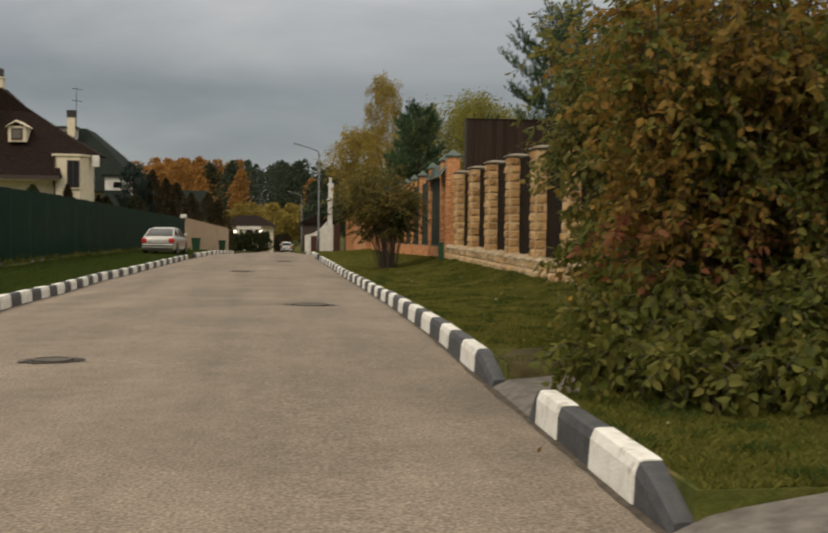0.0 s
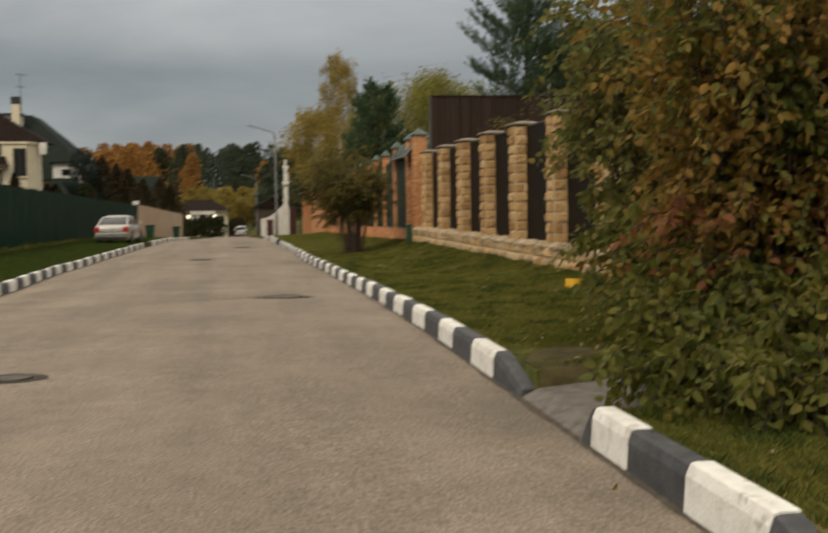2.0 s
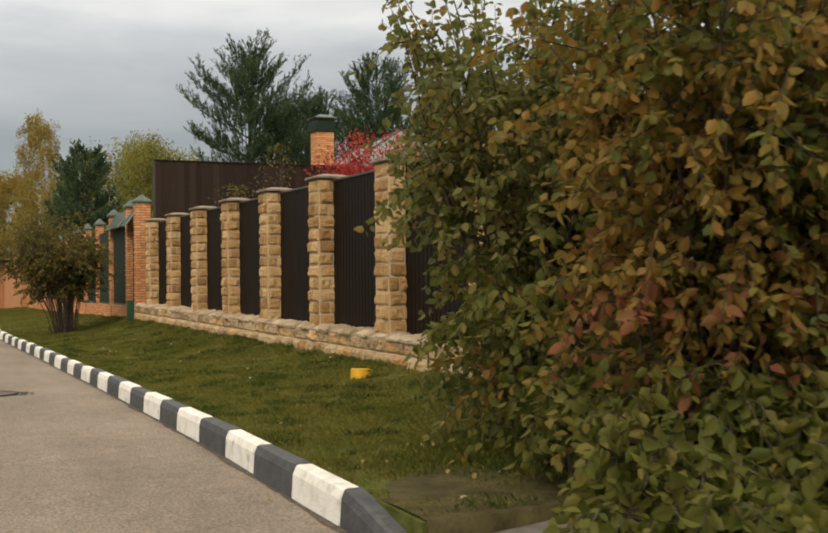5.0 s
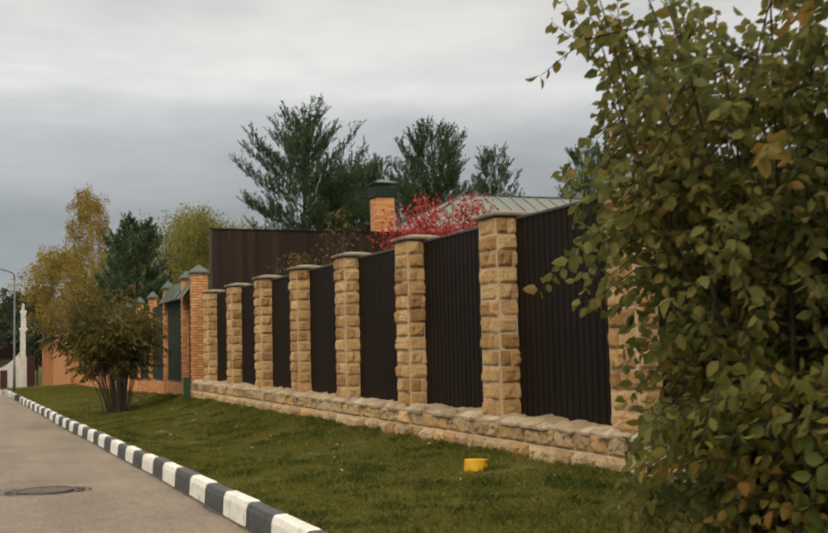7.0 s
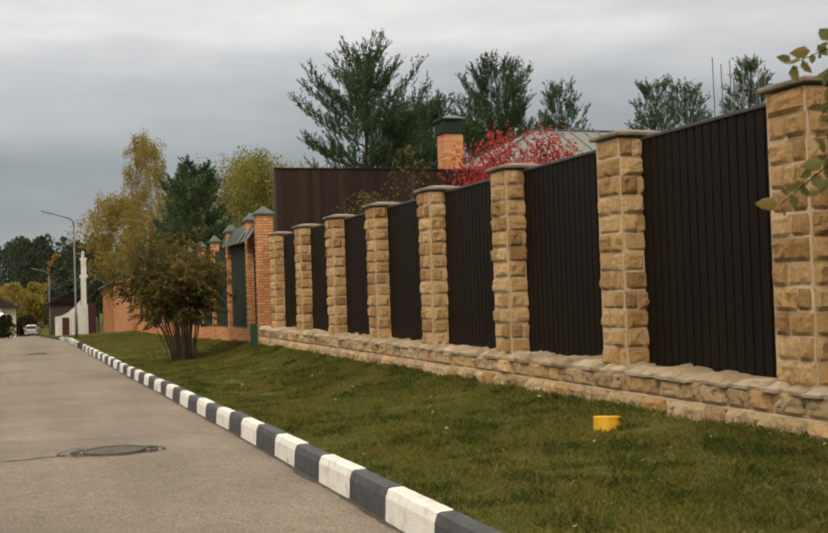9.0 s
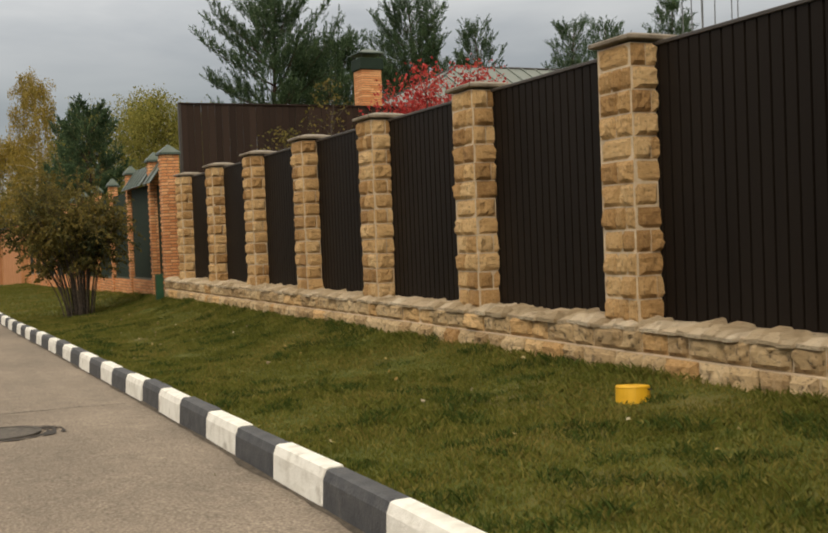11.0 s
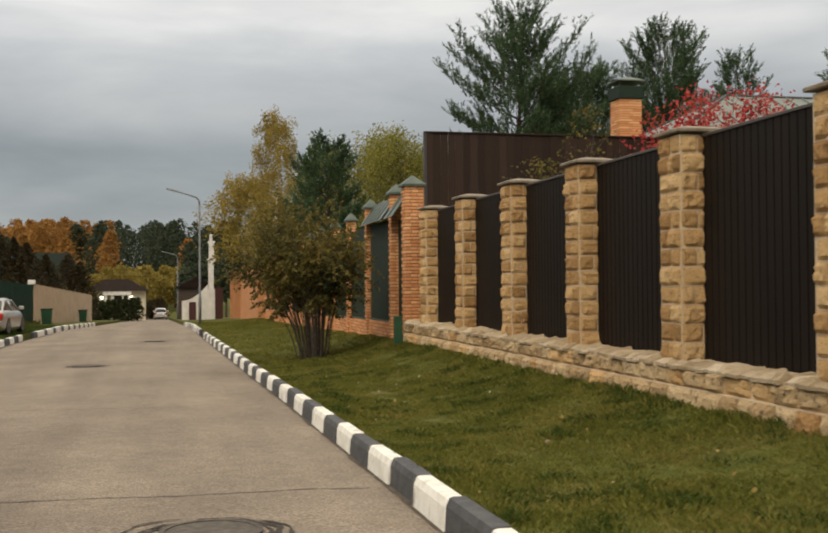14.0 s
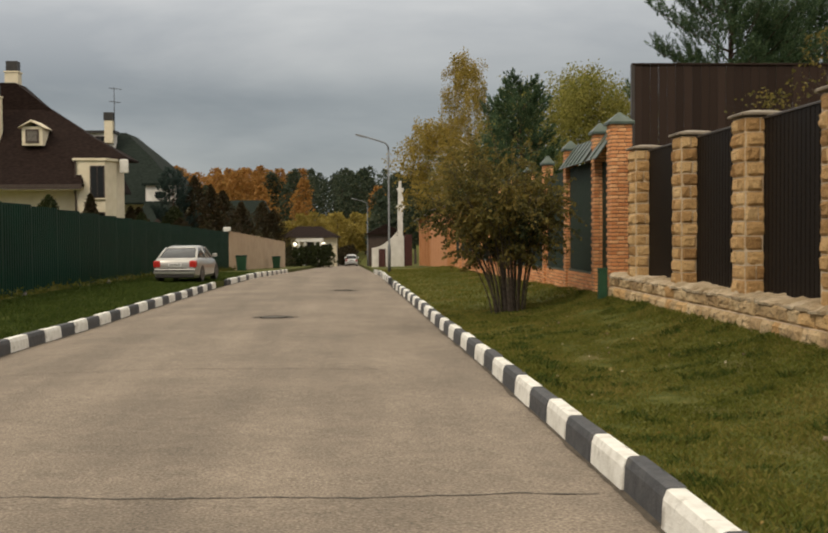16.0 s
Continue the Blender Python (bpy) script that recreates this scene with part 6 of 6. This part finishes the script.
    for x0, x1, y, zb, zt in ((-25.05, -24.1, 89.6, 11.0, 13.45), (-25.4, -24.25, 85.6, 7.0, 11.2)):
        c = part("chimney", Geo().box(x0, x1, y, y + 0.9, zb, zt, 0.02), M["cream"], h, "cream chimney with dark top")
        part("chimney_band", Geo().box(x0 - 0.06, x1 + 0.06, y - 0.06, y + 0.96, zt - 0.12, zt, 0.02), M["cream"], c)
        part("chimney_pot", Geo().box(x0 + 0.06, x1 - 0.06, y + 0.1, y + 0.8, zt, zt + 0.75, 0.03), M["dark"], c)


def house_green():
    h = thing("green_roof_house", "cream house with a steep dark green shingle roof", "house")
    part("wall", Geo().box(-30, -17.5, 116, 128, -2.0, 4.8), M["cream"], h)
    rings = []
    for z, xr, yf in ((4.4, -15.6, 113.6), (4.55, -15.6, 113.6), (6.2, -17.2, 114.8), (7.6, -18.4, 116), (9.2, -19.9, 117.4), (10.6, -21.5, 118.8), (11.75, -22.8, 120)):
        rings.append([(-33 - (xr + 15.6) * 0.9, yf, z), (xr, yf, z), (xr, 132 - (yf - 113.6), z), (-33 - (xr + 15.6) * 0.9, 132 - (yf - 113.6), z)])
    part("roof", Geo().loft(rings), M["roof_green"], h)
    part("ridge_wall", Geo().box(-27.0, -23.5, 117.6, 119, 10.0, 11.5), M["white"], h, "white upper dormer wall")
    part("ridge_trim", Geo().box(-27.4, -23.3, 117.3, 119.3, 11.5, 11.75), M["dark"], h)
    window(h, -25.3, -24.3, 117.55, 10.2, 11.2)
    c = part("chimney", Geo().box(-24.3, -23.5, 117.0, 117.8, 10.5, 12.7, 0.02), M["cream"], h, "cream chimney with dark top")
    part("chimney_pot", Geo().box(-24.35, -23.45, 116.95, 117.85, 12.7, 13.5, 0.03), M["dark"], c)
    g = Geo()
    g.tube([(-23.4, 117.5, 11.5), (-23.4, 117.5, 16.0)], 0.035, 5)
    for z, l in ((15.85, 0.62), (14.55, 0.55)):
        g.tube([(-23.9, 117.5, z + 0.08), (-23.9 + 2 * l, 117.5, z - 0.06)], 0.03, 4)
    part("aerial", g, M["dark"], h, "thin roof aerial")
    a = part("attic", Geo().box(-19.5, -17.2, 112.6, 116, 4.0, 6.1), M["white"], h, "white attic gable with small window")
    part("attic_roof", Geo().box(-19.8, -16.4, 112.2, 116, 6.1, 6.35, 0.04), M["roof_green"], a)
    part("attic_pillar", Geo().box(-17.3, -16.7, 112.5, 112.9, 3.2, 6.1), M["white"], a)
    part("attic_pane", Geo().box(-18.6, -17.7, 112.52, 112.58, 4.9, 5.5), M["window"], a)
    part("porch_roof", Geo().loft([[(x, y, z) for x, y, z in ((-20.2, 109.5, zb), (-15.5, 109.5, zb), (-15.5, 113, zb), (-20.2, 113, zb))] if k == 0 else [(-19.5, 112.4, 4.6), (-17.0, 112.4, 4.6), (-17.0, 113, 4.6), (-19.5, 113, 4.6)] for k, zb in ((0, 2.0), (1, 0))]), M["roof_green"], h, "lower green porch roof")
    b = thing("low_roof_house", "low house with a dark brown roof behind the fence", "house")
    part("wall", Geo().box(-17.5, -11.5, 103, 108, -1.5, 1.6), M["cream"], b)
    part("roof", Geo().loft([[(-18.2, 102.4, 1.5), (-10.8, 102.4, 1.5), (-10.8, 108.6, 1.5), (-18.2, 108.6, 1.5)], [(-16.6, 105.2, 3.2), (-13.5, 105.2, 3.2), (-13.5, 105.8, 3.2), (-16.6, 105.8, 3.2)]]), M["roof_brown"], b)
    window(b, -14.2, -13.0, 102.97, 0.7, 1.4, "white")


def house_far():
    h = thing("far_house", "low house with a brown hip roof and white porch columns", "house")
    part("wall", Geo().box(-8.4, -2.4, 151.5, 158, -3.2, 1.0), M["cream"], h)
    part("roof", Geo().loft([[(-9.9, 150.4, 0.9), (-1.9, 150.4, 0.9), (-1.9, 159, 0.9), (-9.9, 159, 0.9)], [(-7.6, 154, 2.4), (-4.6, 154, 2.4), (-4.6, 155, 2.4), (-7.6, 155, 2.4)]]), M["roof_brown"], h)
    for x in (-7.4, -6.6, -5.2, -4.5):
        part("column", Geo().box(x, x + 0.28, 150.6, 150.9, -3, 0.9), M["white"], h, "white porch column")
    part("porch_beam", Geo().box(-7.6, -4.1, 150.5, 150.9, 0.35, 0.85), M["white"], h)
    part("porch_dark", Geo().box(-6.2, -5.3, 151.4, 151.48, -3, 0.3), M["dark"], h)
    window(h, -3.9, -3.0, 151.45, -1.6, 0.1, "white")
    for x in (-7.7, -4.0):
        lamp = thing("globe_lamp", "lit white globe lamp beside the porch", "lamp", (x, 149.8, -2.9), group="porch lamps")
        part("post", Geo().tube([(0, 0, -0.3), (0, 0, 2.75)], 0.05, 6), M["white"], lamp)
        part("globe", Geo().loft([[(0.24 * math.sin(b) * math.cos(q * math.pi / 5), 0.24 * math.sin(b) * math.sin(q * math.pi / 5), 2.95 - 0.24 * math.cos(b)) for q in range(10)] for b in (0.3, 0.8, 1.3, 1.8, 2.3, 2.8)]), M["lamp_glow"], lamp, "glowing white globe")
    h2 = thing("far_green_roof_house", "house with a dark green roof among the trees", "house")
    part("wall", Geo().box(-16, -10.5, 141, 150, -2.5, 1.8), M["cream"], h2)
    part("roof", Geo().loft([[(-18, 139.5, 1.6), (-9.4, 139.5, 1.6), (-9.4, 151, 1.6), (-18, 151, 1.6)], [(-15.6, 144, 5.6), (-11.2, 144, 5.6), (-11.2, 146.5, 5.6), (-15.6, 146.5, 5.6)]]), M["roof_green"], h2)


house_brown()
house_green()
house_far()


# ---- hedges and trees on the left ----
def hedge_tree(name, label, x, y, h, r, mat, seed, n=1500, size=0.2, lumpy=0.45):
    """A dense upright evergreen or bush made of a stem and many small leaf clumps."""
    rng = np.random.default_rng(seed)
    t = thing(name, label, "tree" if h > 3 else "bush", (x, y, lawn(x, y)))
    part("trunk", Geo().tube([(0, 0, -0.2), (0, 0, h * 0.9)], [0.09, 0.02], 6), M["bark"], t)
    z = rng.random(n) ** 0.8
    a = rng.uniform(0, 2 * np.pi, n)
    prof = np.where(z < 0.2, 0.7 + 1.5 * z, (1 - (z - 0.2) / 0.8) ** 0.7)
    lump = 1 + lumpy * np.sin(a * 3 + z * 9 + seed) * rng.uniform(0.3, 1, n)
    rad = r * prof * np.sqrt(rng.uniform(0.25, 1, n)) * lump
    pts = np.stack([rad * np.cos(a), rad * np.sin(a), z * h], 1)
    part("crown", cloud_mesh("crown", leaf_cloud(pts, size, rng, 0.2, 0.7), M[mat]), None, t)


pine("blue_spruce", "blue-green spruce behind the green fence", (-13.7, 95, -1.0), 7.2, 1.9, 201, 1300, 0.42, "leaf_spruce", first=0.05)
rnd_left = random.Random(77)
for k, (x, y, h, r, m) in enumerate(((-12.4, 96, 5.9, 1.3, "thuja"), (-11.4, 98, 5.4, 1.2, "thuja"), (-10.3, 97, 5.0, 1.2, "thuja"), (-9.6, 104, 4.6, 1.1, "thuja"), (-7.9, 118, 4.6, 1.3, "thuja"), (-9.0, 118, 5.2, 1.4, "thuja"),
                                   (-13.4, 92, 3.8, 1.2, "hedge"), (-16.2, 90, 3.7, 0.9, "thuja"), (-15.2, 88, 3.6, 0.9, "thuja"), (-17.2, 82.2, 4.1, 0.6, "thuja"), (-14.6, 86, 3.2, 0.9, "hedge"), (-19.6, 81.0, 4.0, 1.2, "hedge"), (-12.6, 90, 3.0, 1.2, "thuja"), (-10.9, 91, 2.9, 1.1, "thuja"))):
    hedge_tree("conifer", "dark russet-green conifer behind the fence" if m == "thuja" else "dark green evergreen behind the fence", x, y, h * 1.25, r * 1.5, "leaf_" + m, 300 + k, 4200, 0.17, 0.6)
for k in range(9):
    hedge_tree("thuja_bush", "clipped dark green thuja before the far house", -7.6 + 0.62 * k, 128 + rnd_left.uniform(-1, 1), rnd_left.uniform(1.6, 2.5), 0.75, "leaf_hedge", 330 + k, 500, 0.24)
for k in range(8):
    hedge_tree("russet_bush", "dark russet bush at the bend of the road", -4.2 + 0.55 * k, 172 + rnd_left.uniform(-2, 2), rnd_left.uniform(1.9, 3.0), 1.0, "leaf_thuja", 350 + k, 500, 0.28)


def weeds():
    rng = np.random.default_rng(90)
    n = 2600
    y = rng.uniform(20, 82, n)
    x = np.interp(y, [42, 82], [-9.95, -8.05]) - (42 - np.minimum(y, 42)) * 0.0475 + 0.15 + np.abs(rng.normal(size=n)) * 0.25
    z = np.array([kerb_top(v) - 0.03 for v in y]) + np.abs(rng.normal(size=n)) * 0.10
    tagged(part("weeds", cloud_mesh("weeds", leaf_cloud(np.stack([x, y, z], 1), 0.14, rng, 0.0, 0.4), M["leaf_low"]), None), "rank weeds along the foot of the green fence", "weeds", kind="stuff")


weeds()


# ---- far woods ----
def woods(name, label, trees, mat, seed, clumps, size, conical):
    rng = np.random.default_rng(seed)
    pts, stems = [], Geo()
    for x, y, z, h, r in trees:
        n = clumps
        u = rng.random(n) ** (0.8 if conical else 0.7)
        a = rng.uniform(0, 2 * np.pi, n)
        prof = (1 - u ** 3.6) ** 0.65 * (0.60 + 0.40 * u) + 0.02 if conical else np.sin(np.pi * np.clip(0.10 + 0.86 * u, 0, 1)) ** 0.7
        rr = r * prof * np.sqrt(rng.uniform(0.15, 1, n)) * (1 + 0.35 * np.sin(3 * a + 7 * u + x))
        base = 0.28 if conical else 0.20
        pts.append(np.stack([x + rr * np.cos(a), y + rr * np.sin(a), z + h * (base + (1 - base) * u)], 1))
        stems.tube([(x, y, z - 1), (x, y, z + h * 0.85)], [0.22, 0.05], 5)
    ob = tagged(part(name, cloud_mesh(name, leaf_cloud(np.concatenate(pts), size, rng, 0.2, 0.85), M[mat]), None), label, "woods", kind="stuff")
    tagged(part(name + "_trunks", stems, M["bark"]), "dark trunks of the " + label, "woods", kind="stuff")


def build_woods():
    rnd = random.Random(123)
    orange, dark, gold = [], [], []
    for k in range(330):
        y = rnd.uniform(285, 360)
        x = rnd.uniform(-190, 60)
        a = (x - 0.7) / (y - 9)
        z = float(np.interp(y, [280, 420], [-1, 6]))
        h = rnd.uniform(15.5, 19.5)
        evergreen = noise.noise((x * 0.045, y * 0.012, 5.0)) + rnd.gauss(0, 0.10) > (0.40 if a < -0.045 else -0.28)
        if evergreen:
            dark.append((x, y, z, h * rnd.uniform(0.93, 1.03), rnd.uniform(2.8, 4.2)))
        else:
            orange.append((x, y, z, h, rnd.uniform(3.2, 4.8)))
    for k in range(40):
        y = rnd.uniform(240, 285)
        x = rnd.uniform(-90, 10)
        (dark if rnd.random() < 0.55 else orange).append((x, y, -1.6, rnd.uniform(10, 16), rnd.uniform(2.0, 3.0)))
    for k in range(46):
        y = rnd.uniform(195, 240)
        x = rnd.uniform(-24, 9)
        gold.append((x, y, -2.8, rnd.uniform(5, 8.5), rnd.uniform(1.6, 2.5)))
    for k in range(10):
        dark.append((rnd.uniform(3.0, 12), rnd.uniform(150, 200), -3, rnd.uniform(6, 10), 2.2))
    for k in range(60):
        y = rnd.uniform(90, 260)
        x = rnd.uniform(16, 110)
        dark.append((x, y, float(kerb_top(y)), rnd.uniform(7, 10), rnd.uniform(2.0, 3.0)))
    woods("autumn_wood", "orange autumn wood on the far hillside", orange, "leaf_orange", 401, 800, 0.62, False)
    woods("pine_wood", "dark pine wood on the far hillside", dark, "leaf_hill", 402, 760, 0.52, True)
    woods("golden_thicket", "golden young birch thicket below the wood", gold, "leaf_gold", 403, 700, 0.42, False)


build_woods()
